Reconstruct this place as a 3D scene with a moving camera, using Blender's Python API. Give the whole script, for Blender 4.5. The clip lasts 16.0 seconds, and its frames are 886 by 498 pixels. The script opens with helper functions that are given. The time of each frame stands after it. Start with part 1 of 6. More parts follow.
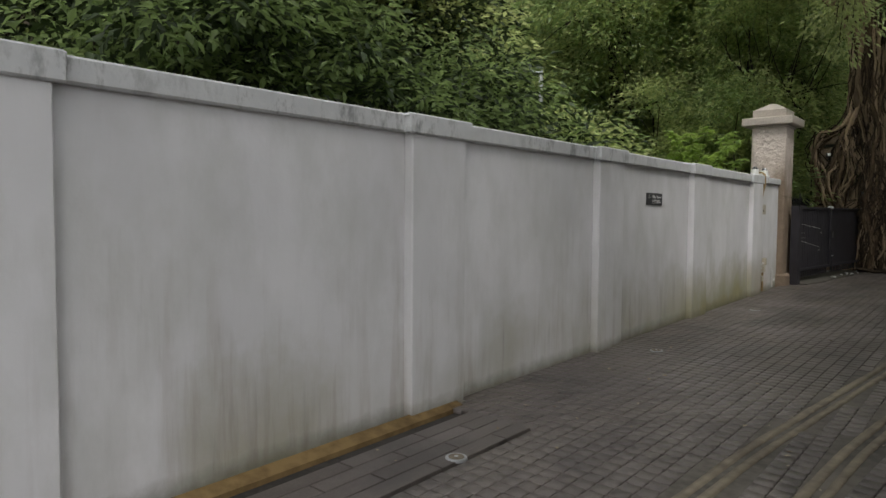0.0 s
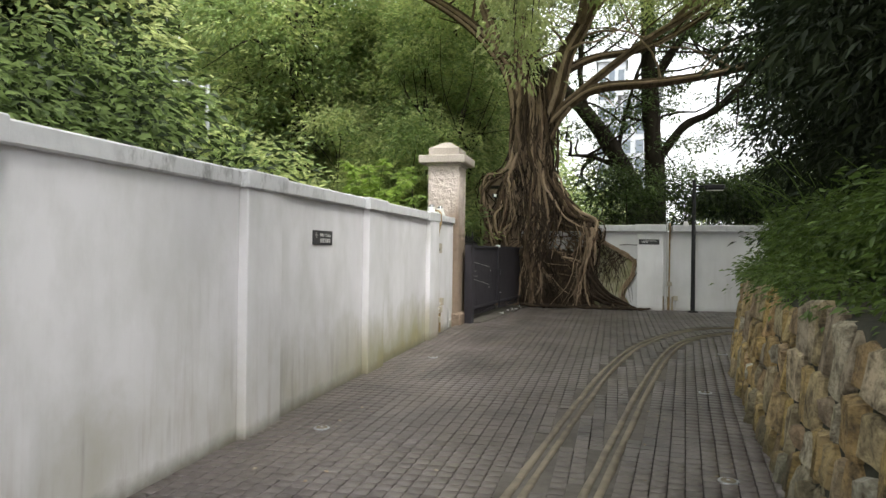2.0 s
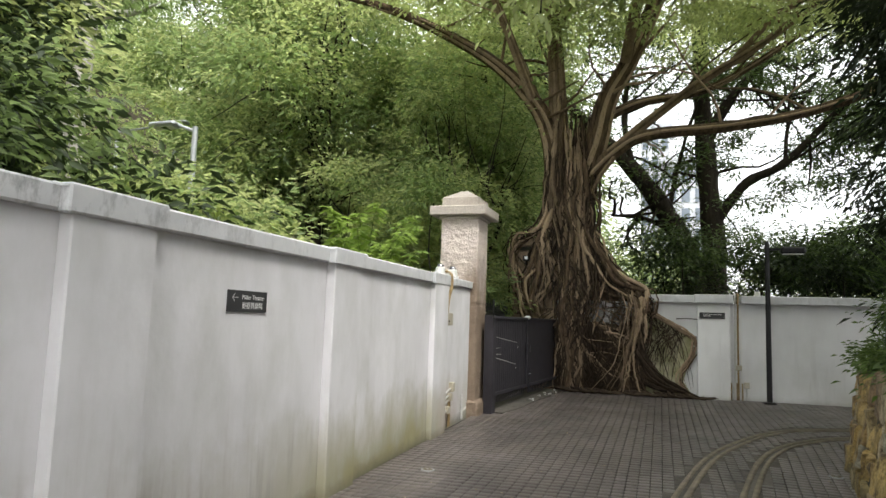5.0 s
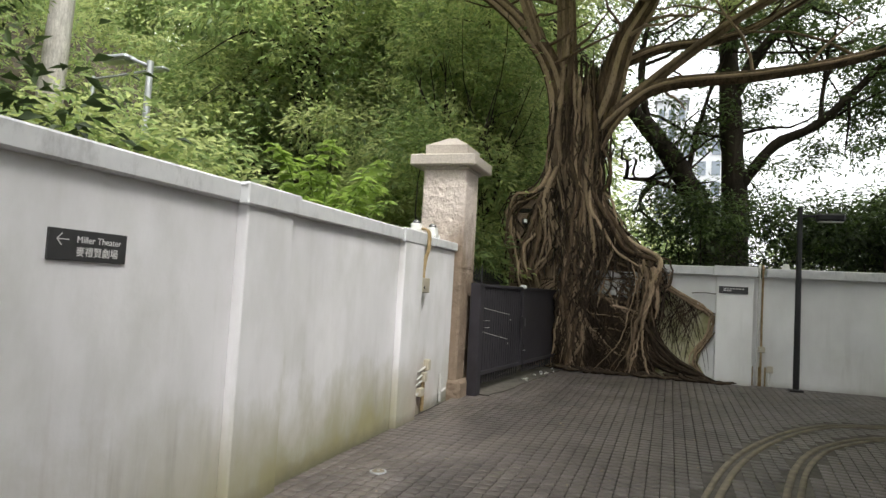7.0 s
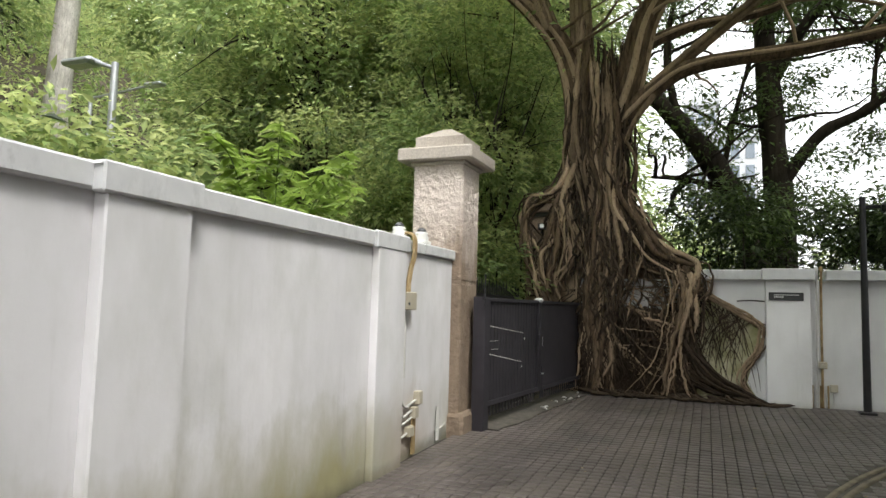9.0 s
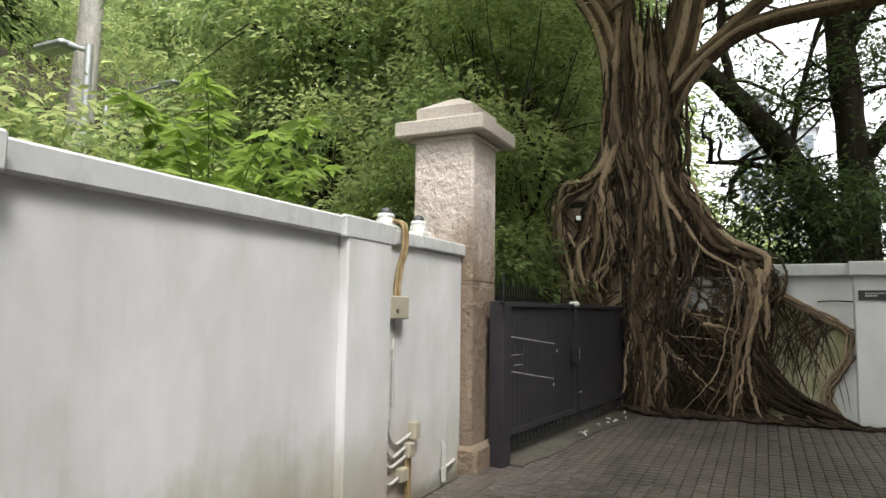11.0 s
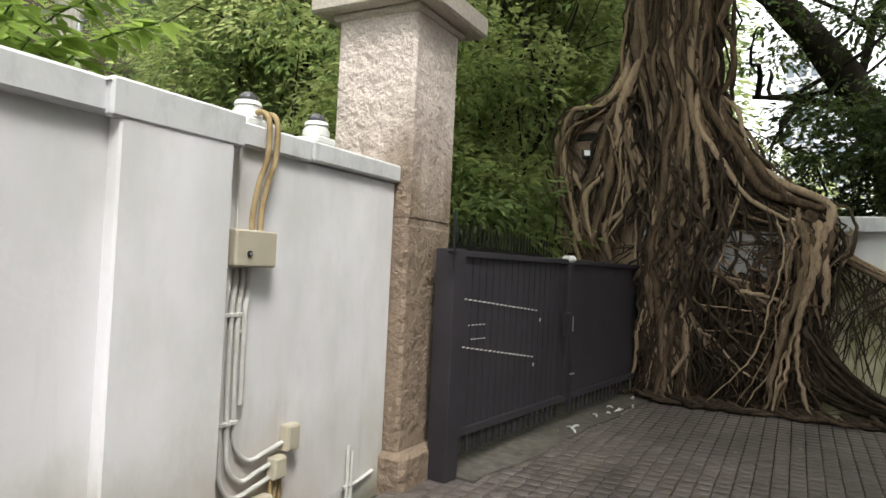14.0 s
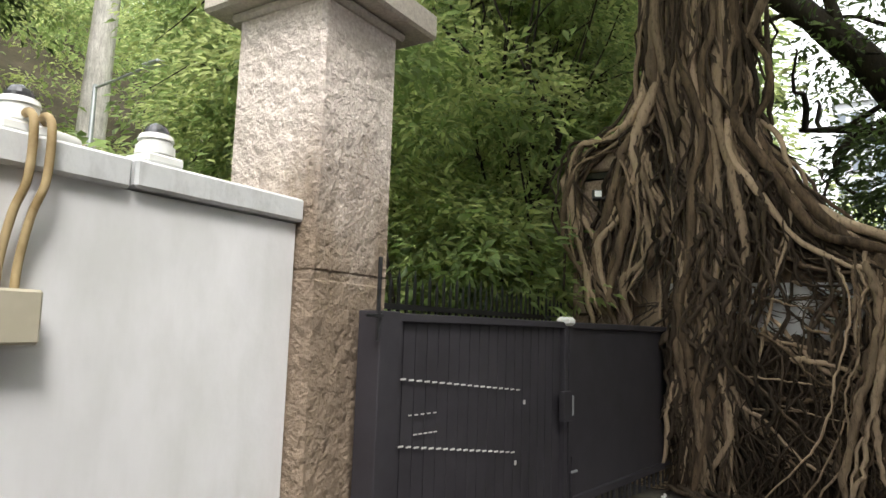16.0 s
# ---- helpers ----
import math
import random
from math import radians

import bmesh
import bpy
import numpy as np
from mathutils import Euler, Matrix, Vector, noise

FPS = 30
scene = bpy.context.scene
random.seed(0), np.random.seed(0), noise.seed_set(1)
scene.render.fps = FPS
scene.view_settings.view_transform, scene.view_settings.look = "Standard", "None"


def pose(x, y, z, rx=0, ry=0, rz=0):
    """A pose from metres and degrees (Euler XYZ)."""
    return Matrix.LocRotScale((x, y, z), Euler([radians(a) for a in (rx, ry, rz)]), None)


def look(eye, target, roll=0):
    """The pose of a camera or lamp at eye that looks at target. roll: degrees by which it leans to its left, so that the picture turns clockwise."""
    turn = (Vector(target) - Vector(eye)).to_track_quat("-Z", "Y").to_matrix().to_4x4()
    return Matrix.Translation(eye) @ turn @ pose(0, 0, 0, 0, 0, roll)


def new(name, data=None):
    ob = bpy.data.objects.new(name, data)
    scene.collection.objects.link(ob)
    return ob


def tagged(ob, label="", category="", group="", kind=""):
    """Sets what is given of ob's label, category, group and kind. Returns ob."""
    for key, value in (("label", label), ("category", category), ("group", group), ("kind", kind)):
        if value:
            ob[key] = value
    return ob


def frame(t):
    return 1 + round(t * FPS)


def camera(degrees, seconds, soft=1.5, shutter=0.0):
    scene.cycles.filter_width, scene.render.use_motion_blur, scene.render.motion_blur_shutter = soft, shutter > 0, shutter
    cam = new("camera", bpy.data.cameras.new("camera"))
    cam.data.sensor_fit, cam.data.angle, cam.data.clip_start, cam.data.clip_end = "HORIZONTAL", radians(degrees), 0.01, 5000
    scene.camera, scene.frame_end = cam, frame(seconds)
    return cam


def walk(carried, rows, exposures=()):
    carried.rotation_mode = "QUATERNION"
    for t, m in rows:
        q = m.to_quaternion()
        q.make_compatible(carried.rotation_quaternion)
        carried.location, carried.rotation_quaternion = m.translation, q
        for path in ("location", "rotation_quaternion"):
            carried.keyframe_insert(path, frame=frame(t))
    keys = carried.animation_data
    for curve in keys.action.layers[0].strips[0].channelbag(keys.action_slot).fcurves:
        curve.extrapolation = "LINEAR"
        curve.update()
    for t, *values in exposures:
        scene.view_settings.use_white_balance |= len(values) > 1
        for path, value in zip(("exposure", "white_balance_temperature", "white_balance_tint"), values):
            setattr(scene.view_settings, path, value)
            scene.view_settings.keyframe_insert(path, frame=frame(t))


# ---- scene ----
cam = camera(67.6, 16.0)
METRES, EYE, TILT, LEAN, TURN = 10.6, 1.5, 0.0, 0.0, 39.0
PATH = [
    (0, (0.206, -0.07, 1.419), (-1.097, 1.444, 1.319), 0.4),
    (0.3, (0.091, 0.14, 1.487), (-0.978, 1.83, 1.473), -0.2),
    (0.4, (0.055, 0.204, 1.496), (-0.888, 1.968, 1.48), 0.6),
    (0.5, (0.027, 0.265, 1.495), (-0.839, 2.068, 1.472), 0.9),
    (1, (-0.064, 0.629, 1.515), (-0.69, 2.529, 1.542), -0.5),
    (1.5, (-0.16, 0.982, 1.496), (-0.692, 2.91, 1.486), 0.4),
    (2, (-0.181, 1.373, 1.511), (-0.687, 3.308, 1.518), 0.8),
    (2.5, (-0.18, 1.764, 1.544), (-0.787, 3.665, 1.684), 0.4),
    (3, (-0.242, 2.124, 1.52), (-0.881, 4.009, 1.717), 1.3),
    (3.5, (-0.272, 2.451, 1.541), (-0.908, 4.337, 1.735), 1.7),
    (4, (-0.327, 2.816, 1.539), (-0.962, 4.702, 1.741), 1.6),
    (6.5, (-0.395, 4.515, 1.57), (-1.003, 6.408, 1.783), 2.4),
    (7, (-0.43, 4.883, 1.524), (-1.083, 6.77, 1.646), 3.3),
    (7.5, (-0.413, 5.201, 1.535), (-1.068, 7.082, 1.723), 2.8),
    (8, (-0.391, 5.53, 1.525), (-1.064, 7.4, 1.755), 1.2),
    (8.5, (-0.459, 5.861, 1.534), (-1.203, 7.71, 1.701), 1.2),
    (8.7, (-0.468, 5.976, 1.529), (-1.206, 7.827, 1.698), 1.5),
    (10.8, (-0.63, 7.381, 1.518), (-1.436, 9.204, 1.684), 2.0),
    (11, (-0.652, 7.481, 1.545), (-1.52, 9.274, 1.729), 0.8),
    (11.5, (-0.746, 7.812, 1.534), (-1.794, 9.494, 1.805), 1.7),
    (12, (-0.79, 8.106, 1.537), (-1.846, 9.784, 1.8), 1.6),
    (12.5, (-0.765, 8.393, 1.544), (-1.806, 10.088, 1.753), 1.5),
    (13, (-0.765, 8.677, 1.534), (-1.756, 10.413, 1.604), 2.3),
    (13.5, (-0.791, 8.965, 1.533), (-1.669, 10.761, 1.583), 3.5),
    (14, (-0.841, 9.281, 1.52), (-1.787, 11.042, 1.573), 2.7),
    (14.5, (-0.84, 9.535, 1.546), (-2.003, 11.152, 1.724), 1.7),
    (15, (-0.896, 9.876, 1.575), (-2.017, 11.52, 1.775), 3.5),
    (15.5, (-0.887, 10.181, 1.558), (-1.927, 11.881, 1.729), 3.5),
    (16, (-0.871, 10.491, 1.569), (-1.94, 12.166, 1.802), 1.9),
]
EXPOSURES = [(0.0, -0.6), (0.5, -0.3), (1.0, 0.15), (1.5, 0.48), (4.0, 0.44), (6.5, 0.38), (8.5, 0.46), (11.0, 0.45), (14.0, 0.6), (16.0, 0.76)]
walk(cam, [(t, look(eye, target, roll)) for t, eye, target, roll in PATH], EXPOSURES)


# ---- world, sun, exposure ----
world = bpy.data.worlds.new("overcast_sky")
scene.world = world
world.use_nodes = True
wn, wl = world.node_tree.nodes, world.node_tree.links
wn.clear()
sky = wn.new("ShaderNodeTexSky")
sky.sky_type = "NISHITA"
sky.sun_disc = False
sky.sun_elevation, sky.sun_rotation = radians(55), radians(135)
sky.air_density, sky.dust_density, sky.ozone_density = 1.0, 6.0, 0.6
pale = wn.new("ShaderNodeHueSaturation")
pale.inputs["Saturation"].default_value = 0.2
pale.inputs["Value"].default_value = 2.0
bg = wn.new("ShaderNodeBackground")
bg.inputs["Strength"].default_value = 0.15
wo = wn.new("ShaderNodeOutputWorld")
wl.new(sky.outputs[0], pale.inputs["Color"])
cloud = wn.new("ShaderNodeMix")
cloud.data_type = "RGBA"
cloud.inputs["Factor"].default_value = 0.6
cloud.inputs["B"].default_value = (12.5, 12.8, 13.0, 1)
wl.new(pale.outputs[0], cloud.inputs["A"])
wl.new(cloud.outputs["Result"], bg.inputs[0])
wl.new(bg.outputs[0], wo.inputs[0])
sun_data = bpy.data.lights.new("sun", "SUN")
sun_data.energy, sun_data.angle, sun_data.color = 1.9, radians(14), (1.0, 0.98, 0.94)
sun = new("sun", sun_data)
sun.matrix_world = pose(0, 0, 30, 35, 0, 45)

# ---- materials ----


class Mat:
    """A node material with short calls for its nodes."""

    def __init__(self, name):
        self.m = bpy.data.materials.new(name)
        self.m.use_nodes = True
        self.t = self.m.node_tree
        self.b = self.t.nodes["Principled BSDF"]
        self.out = self.t.nodes["Material Output"]

    def put(self, sock, v):
        if isinstance(v, bpy.types.NodeSocket):
            self.t.links.new(v, sock)
        elif v is not None:
            if sock.type == "RGBA" and len(v) == 3:
                v = (*v, 1)
            sock.default_value = v

    def n(self, kind, **ins):
        node = self.t.nodes.new(kind)
        for k, v in ins.items():
            self.put(node.inputs[k.replace("_", " ")], v)
        return node

    def obj(self):
        return self.n("ShaderNodeTexCoord").outputs["Object"]

    def world(self):
        return self.n("ShaderNodeNewGeometry").outputs["Position"]

    def scaled(self, vec, s, shift=(0, 0, 0)):
        return self.n("ShaderNodeMapping", Vector=vec, Scale=s, Location=shift).outputs[0]

    def noise(self, vec, scale=5, detail=4, rough=0.55):
        return self.n("ShaderNodeTexNoise", Vector=vec, Scale=scale, Detail=detail, Roughness=rough).outputs[0]

    def voro(self, vec, scale=5):
        return self.n("ShaderNodeTexVoronoi", Vector=vec, Scale=scale).outputs[0]

    def rng(self, v, a, b, c=0.0, d=1.0):
        return self.n("ShaderNodeMapRange", Value=v, From_Min=a, From_Max=b, To_Min=c, To_Max=d).outputs[0]

    def math(self, op, a, b=0.5):
        node = self.t.nodes.new("ShaderNodeMath")
        node.operation = op
        self.put(node.inputs[0], a)
        self.put(node.inputs[1], b)
        return node.outputs[0]

    def mix(self, f, a, b, mode="MIX"):
        node = self.t.nodes.new("ShaderNodeMix")
        node.data_type, node.blend_type = "RGBA", mode
        self.put(node.inputs["Factor"], f)
        self.put(node.inputs["A"], a)
        self.put(node.inputs["B"], b)
        return node.outputs["Result"]

    def bump(self, h, strength=0.3, dist=0.01, normal=None):
        node = self.n("ShaderNodeBump", Height=h, Strength=strength, Distance=dist)
        if normal:
            self.t.links.new(normal, node.inputs["Normal"])
        return node.outputs[0]

    def done(self, color=None, rough=None, normal=None, metal=None, spec=None):
        self.put(self.b.inputs["Base Color"], color)
        self.put(self.b.inputs["Roughness"], rough)
        self.put(self.b.inputs["Normal"], normal)
        self.put(self.b.inputs["Metallic"], metal)
        self.put(self.b.inputs["Specular IOR Level"], spec)
        return self.m


def sep_z(M, vec):
    return M.n("ShaderNodeSeparateXYZ", Vector=vec).outputs


def mat_whitewall(name, base=(0.765, 0.755, 0.765), grime=1.0):
    M = Mat(name)
    w = M.world()
    s = sep_z(M, w)
    ground = M.math("MULTIPLY_ADD", s[1], 0.019)
    ground.node.inputs[2].default_value = 0.01
    h = M.math("SUBTRACT", s[2], ground)
    streak = M.noise(M.scaled(w, (6, 6, 0.55)), 1.0, 5, 0.6)
    big = M.noise(M.scaled(w, (0.7, 0.7, 0.5)), 1.3, 3)
    fine = M.noise(w, 9, 6, 0.65)
    col = M.mix(M.rng(big, 0.35, 0.7), base, tuple(c * 0.80 for c in base))
    cloud = M.noise(M.scaled(w, (1.6, 1.6, 0.8)), 1.7, 5, 0.6)
    col = M.mix(M.rng(cloud, 0.42, 0.68, 0, 0.5 * grime), col, (0.50, 0.50, 0.47))
    top = M.math("MULTIPLY", M.rng(streak, 0.55, 0.8), M.rng(h, 0.2, 1.9, 0.2, 0.04))
    col = M.mix(M.math("MULTIPLY", top, grime), col, (0.36, 0.35, 0.32))
    low = M.rng(M.math("ADD", h, M.math("MULTIPLY", fine, -0.55)), -0.35, 0.45, 0.75, 0.0)
    patch = M.rng(M.noise(M.scaled(w, (1, 1, 0.6)), 0.9, 3), 0.42, 0.62)
    alg = M.math("MULTIPLY", M.math("MULTIPLY", low, patch), grime)
    col = M.mix(alg, col, M.mix(fine, (0.22, 0.20, 0.10), (0.42, 0.40, 0.27)))
    window = M.math("MULTIPLY", M.rng(s[1], 7.2, 8.6), M.rng(s[1], 10.4, 11.4, 1, 0))
    foot = M.rng(M.math("ADD", h, M.math("MULTIPLY", cloud, -0.9)), -0.40, 0.25, 0.95, 0.0)
    col = M.mix(M.math("MULTIPLY", M.math("MULTIPLY", window, foot), grime), col, M.mix(cloud, (0.13, 0.13, 0.045), (0.42, 0.385, 0.22)))
    dark = M.noise(M.scaled(w, (9, 9, 0.9), (3, 1, 2)), 1.0, 4, 0.6)
    spots = M.math("MULTIPLY", M.rng(dark, 0.54, 0.68), M.math("MULTIPLY", M.rng(M.noise(w, 0.9, 3), 0.45, 0.58), M.rng(h, 0.3, 1.5, 1.0, 0.15)))
    col = M.mix(M.math("MULTIPLY", spots, 0.4 * grime), col, (0.30, 0.28, 0.25))
    drip = M.noise(M.scaled(w, (11, 11, 0.8), (5, 2, 0)), 1.0, 5, 0.65)
    run = M.math("MULTIPLY", M.rng(drip, 0.52, 0.66), M.rng(M.math("ADD", h, M.math("MULTIPLY", cloud, -0.8)), -0.3, 0.75, 0.45, 0.0))
    run = M.math("MULTIPLY", run, M.math("MULTIPLY", M.rng(s[1], 6.0, 8.5, 1.0, 0.15), M.rng(big, 0.38, 0.6, 0.3, 1.0)))
    col = M.mix(M.math("MULTIPLY", run, grime), col, (0.33, 0.27, 0.235))
    near_pipes = M.rng(M.math("ABSOLUTE", M.math("SUBTRACT", s[1], 11.45)), 0.15, 0.75, 1.0, 0.0)
    rust = M.math("MULTIPLY", M.math("MULTIPLY", near_pipes, M.rng(M.math("ADD", h, M.math("MULTIPLY", cloud, -0.8)), -0.35, 0.30, 1.0, 0.0)), grime)
    col = M.mix(M.math("MULTIPLY", rust, 0.75), col, M.mix(cloud, (0.27, 0.19, 0.13), (0.50, 0.42, 0.35)))
    edge = M.math("MULTIPLY", M.rng(M.math("ADD", h, M.math("MULTIPLY", fine, 0.12)), 0.05, 0.16, 0.7, 0.0), grime)
    col = M.mix(edge, col, (0.16, 0.15, 0.10))
    nb = M.bump(M.noise(w, 60, 4), 0.12, 0.004)
    nb = M.bump(M.noise(M.scaled(w, (1, 1, 1)), 4, 3), 0.25, 0.02, nb)
    return M.done(col, 0.75, nb, spec=0.25)


def mat_coping():
    M = Mat("weathered_coping_paint")
    w = M.world()
    streak = M.noise(M.scaled(w, (7, 7, 3.2)), 1.3, 7, 0.72)
    big = M.noise(w, 1.1, 4)
    f = M.math("MULTIPLY", M.rng(streak, 0.49, 0.64), M.rng(big, 0.40, 0.56, 0.08, 1.0))
    col = M.mix(M.noise(w, 12, 5), (0.52, 0.53, 0.54), (0.66, 0.66, 0.65))
    col = M.mix(M.math("MULTIPLY", f, M.rng(sep_z(M, w)[1], 4.0, 8.5, 0.75, 0.25)), col, (0.13, 0.13, 0.125))
    return M.done(col, 0.8, M.bump(M.noise(w, 50, 5), 0.25, 0.006), spec=0.2)


def mat_paver():
    M = Mat("grey_concrete_paver")
    w = M.world()
    rnd = M.n("ShaderNodeObjectInfo").outputs["Random"]
    isl = M.n("ShaderNodeNewGeometry").outputs["Random Per Island"]
    r = M.math("FRACT", M.math("ADD", rnd, isl), 0)
    col = M.mix(r, (0.100, 0.085, 0.079), (0.150, 0.130, 0.121))
    big = M.noise(w, 0.9, 4)
    col = M.mix(M.rng(big, 0.35, 0.7, 0, 0.6), col, (0.075, 0.060, 0.052))
    damp = M.rng(M.noise(M.scaled(w, (0.8, 0.8, 1), (2, 5, 0)), 1.1, 6, 0.65), 0.50, 0.62)
    col = M.mix(M.math("MULTIPLY", damp, 0.7), col, (0.045, 0.039, 0.036))
    dust = M.rng(M.noise(M.scaled(w, (1, 0.5, 1)), 2.3, 5), 0.45, 0.7, 0, 0.65)
    col = M.mix(dust, col, (0.165, 0.142, 0.122))
    speck = M.rng(M.noise(w, 160, 2), 0.35, 0.75, 0.75, 1.3)
    col = M.mix(1.0, col, M.n("ShaderNodeCombineXYZ", X=speck, Y=speck, Z=speck).outputs[0], "MULTIPLY")
    return M.done(col, M.rng(big, 0.3, 0.7, 0.36, 0.58), M.bump(M.noise(w, 120, 4), 0.25, 0.003), spec=0.55)


def mat_plain(name, a, b, scale=20, rough=0.7, bump=0.2, metal=0.0, dist=0.003, spec=0.4, stretch=(1, 1, 1)):
    M = Mat(name)
    w = M.scaled(M.obj(), stretch)
    n1 = M.noise(w, scale, 5)
    n2 = M.noise(w, scale * 0.13, 3)
    col = M.mix(M.rng(M.math("ADD", n1, n2), 0.8, 1.2), a, b)
    return M.done(col, rough, M.bump(n1, bump, dist), metal, spec)


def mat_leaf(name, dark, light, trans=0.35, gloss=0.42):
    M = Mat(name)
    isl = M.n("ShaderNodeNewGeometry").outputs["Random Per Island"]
    # Two noise scales paint sunlit and shaded clumps into the leaf colour.
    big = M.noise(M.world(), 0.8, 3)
    tuft_shade = M.noise(M.world(), 2.6, 3, 0.6)
    f = M.math("ADD", M.math("MULTIPLY", M.math("POWER", isl, 2.0), 0.55), M.math("MULTIPLY", M.rng(tuft_shade, 0.40, 0.62, 0.1, 1.0), M.rng(big, 0.40, 0.60, 0.2, 1.0)))
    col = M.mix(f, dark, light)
    M.done(col, gloss, None, spec=0.35)
    tr = M.n("ShaderNodeBsdfTranslucent", Color=M.mix(0.5, col, tuple(min(1, c * 2.2) for c in light)))
    mx = M.n("ShaderNodeMixShader", Fac=trans)
    M.t.links.new(M.b.outputs[0], mx.inputs[1])
    M.t.links.new(tr.outputs[0], mx.inputs[2])
    M.t.links.new(mx.outputs[0], M.out.inputs[0])
    return M.m


def mat_bark(name, a, b, c, scale=1.0):
    M = Mat(name)
    w = M.world()
    g = M.noise(M.scaled(w, (9 * scale, 9 * scale, 1.6 * scale)), 1.5, 6, 0.65)
    fine = M.noise(M.scaled(w, (26 * scale, 26 * scale, 7 * scale)), 1.6, 5, 0.7)
    big = M.noise(w, 1.4 * scale, 4)
    isl = M.n("ShaderNodeNewGeometry").outputs["Random Per Island"]
    rnd = M.n("ShaderNodeObjectInfo").outputs["Random"]
    r = M.math("FRACT", M.math("ADD", isl, rnd), 0)
    col = M.mix(M.rng(g, 0.36, 0.64), a, b)
    col = M.mix(M.math("MULTIPLY", M.math("POWER", r, 1.6), 0.85), col, c)
    col = M.mix(M.rng(fine, 0.52, 0.70, 0, 0.75), col, tuple(x * 0.45 for x in a))
    col = M.mix(M.rng(big, 0.5, 0.75, 0, 0.6), col, tuple(x * 0.5 for x in a))
    nb = M.bump(g, 0.7, 0.03)
    return M.done(col, 0.88, M.bump(fine, 0.8, 0.012, nb), spec=0.15)


def mat_stone():
    M = Mat("rubble_stone")
    w = M.world()
    r = M.n("ShaderNodeObjectInfo").outputs["Random"]
    ramp = M.n("ShaderNodeValToRGB", Fac=r)
    el = ramp.color_ramp.elements
    cols = [(0.0, (0.30, 0.22, 0.11)), (0.2, (0.42, 0.27, 0.10)), (0.38, (0.26, 0.25, 0.20)), (0.55, (0.46, 0.26, 0.09)),
            (0.7, (0.20, 0.14, 0.09)), (0.85, (0.38, 0.36, 0.28)), (1.0, (0.38, 0.24, 0.11))]
    cols = [(p, tuple(min(x * 1.65, 0.62) for x in c)) for p, c in cols]
    el[0].color = (*cols[0][1], 1)
    el[1].position, el[1].color = 1.0, (*cols[-1][1], 1)
    for p, c in cols[1:-1]:
        e = el.new(p)
        e.color = (*c, 1)
    n1 = M.noise(w, 8, 7, 0.7)
    n2 = M.noise(w, 2.2, 4)
    col = M.mix(M.rng(n1, 0.42, 0.66), ramp.outputs[0], (0.085, 0.065, 0.04))
    col = M.mix(M.rng(n2, 0.55, 0.72, 0, 0.5), col, (0.32, 0.27, 0.18))
    s = sep_z(M, w)
    col = M.mix(M.rng(M.math("ADD", s[2], M.math("MULTIPLY", n2, -0.5)), -0.1, 0.25, 0.7, 0), col, (0.05, 0.055, 0.03))
    grain = M.noise(M.scaled(w, (1, 1, 2.2)), 26, 7, 0.75)
    col = M.mix(M.rng(grain, 0.50, 0.68, 0, 0.75), col, (0.10, 0.070, 0.038))
    col = M.mix(M.rng(grain, 0.44, 0.32, 0, 0.25), col, (0.60, 0.47, 0.27))
    nb = M.bump(M.voro(M.scaled(w, (1, 1, 0.7)), 9), 1.0, 0.05)
    nb = M.bump(grain, 0.9, 0.02, nb)
    nb = M.bump(n1, 0.9, 0.035, nb)
    nb = M.bump(M.noise(w, 45, 4), 0.3, 0.006, nb)
    return M.done(col, 0.82, nb, spec=0.3)


def mat_granite(name, a, b, stain, relief=1.0):
    M = Mat(name)
    w = M.world()
    s = sep_z(M, w)
    n1 = M.noise(w, 55, 5, 0.7)
    n2 = M.noise(M.scaled(w, (3, 3, 0.8)), 1.5, 5)
    col = M.mix(M.rng(n1, 0.35, 0.65), a, b)
    low = M.rng(M.math("ADD", s[2], M.math("MULTIPLY", n2, 1.1)), 2.40, 3.0, stain, 0.0)
    col = M.mix(low, col, M.mix(M.noise(w, 5, 4), (0.12, 0.082, 0.052), (0.30, 0.22, 0.145)))
    col = M.mix(M.rng(M.noise(w, 3, 4), 0.55, 0.75, 0, 0.35), col, (0.25, 0.2, 0.16))
    nb = M.bump(M.noise(w, 13, 4, 0.6), 0.9, 0.05 * relief)
    nb = M.bump(M.noise(w, 34, 5, 0.65), 0.8, 0.015 * relief, nb)
    nb = M.bump(n1, 0.4, 0.008, nb)
    return M.done(col, 0.85, nb, spec=0.25)


M_WALL = mat_whitewall("white_wall_paint")
M_WALL2 = mat_whitewall("far_wall_paint", (0.80, 0.80, 0.79), 0.45)
M_COPE = mat_coping()
M_PAVER = mat_paver()
M_JOINT = mat_plain("dark_paver_joint", (0.030, 0.027, 0.024), (0.055, 0.049, 0.043), 30, 0.95, 0.4)
M_EARTH = mat_plain("forest_soil", (0.035, 0.028, 0.018), (0.07, 0.055, 0.035), 6, 0.95, 0.6, dist=0.03)
M_KERB = mat_plain("worn_concrete_channel", (0.120, 0.100, 0.074), (0.230, 0.195, 0.142), 9, 0.85, 0.5, dist=0.008)
M_BED = mat_plain("paving_bed_mortar", (0.060, 0.054, 0.046), (0.125, 0.112, 0.094), 14, 0.9, 0.5)
M_OCHRE = mat_plain("mossy_ochre_kerb", (0.10, 0.062, 0.022), (0.22, 0.145, 0.06), 12, 0.9, 0.6, dist=0.01)
M_GRAN = mat_granite("rough_granite", (0.60, 0.50, 0.44), (0.84, 0.75, 0.68), 0.90)
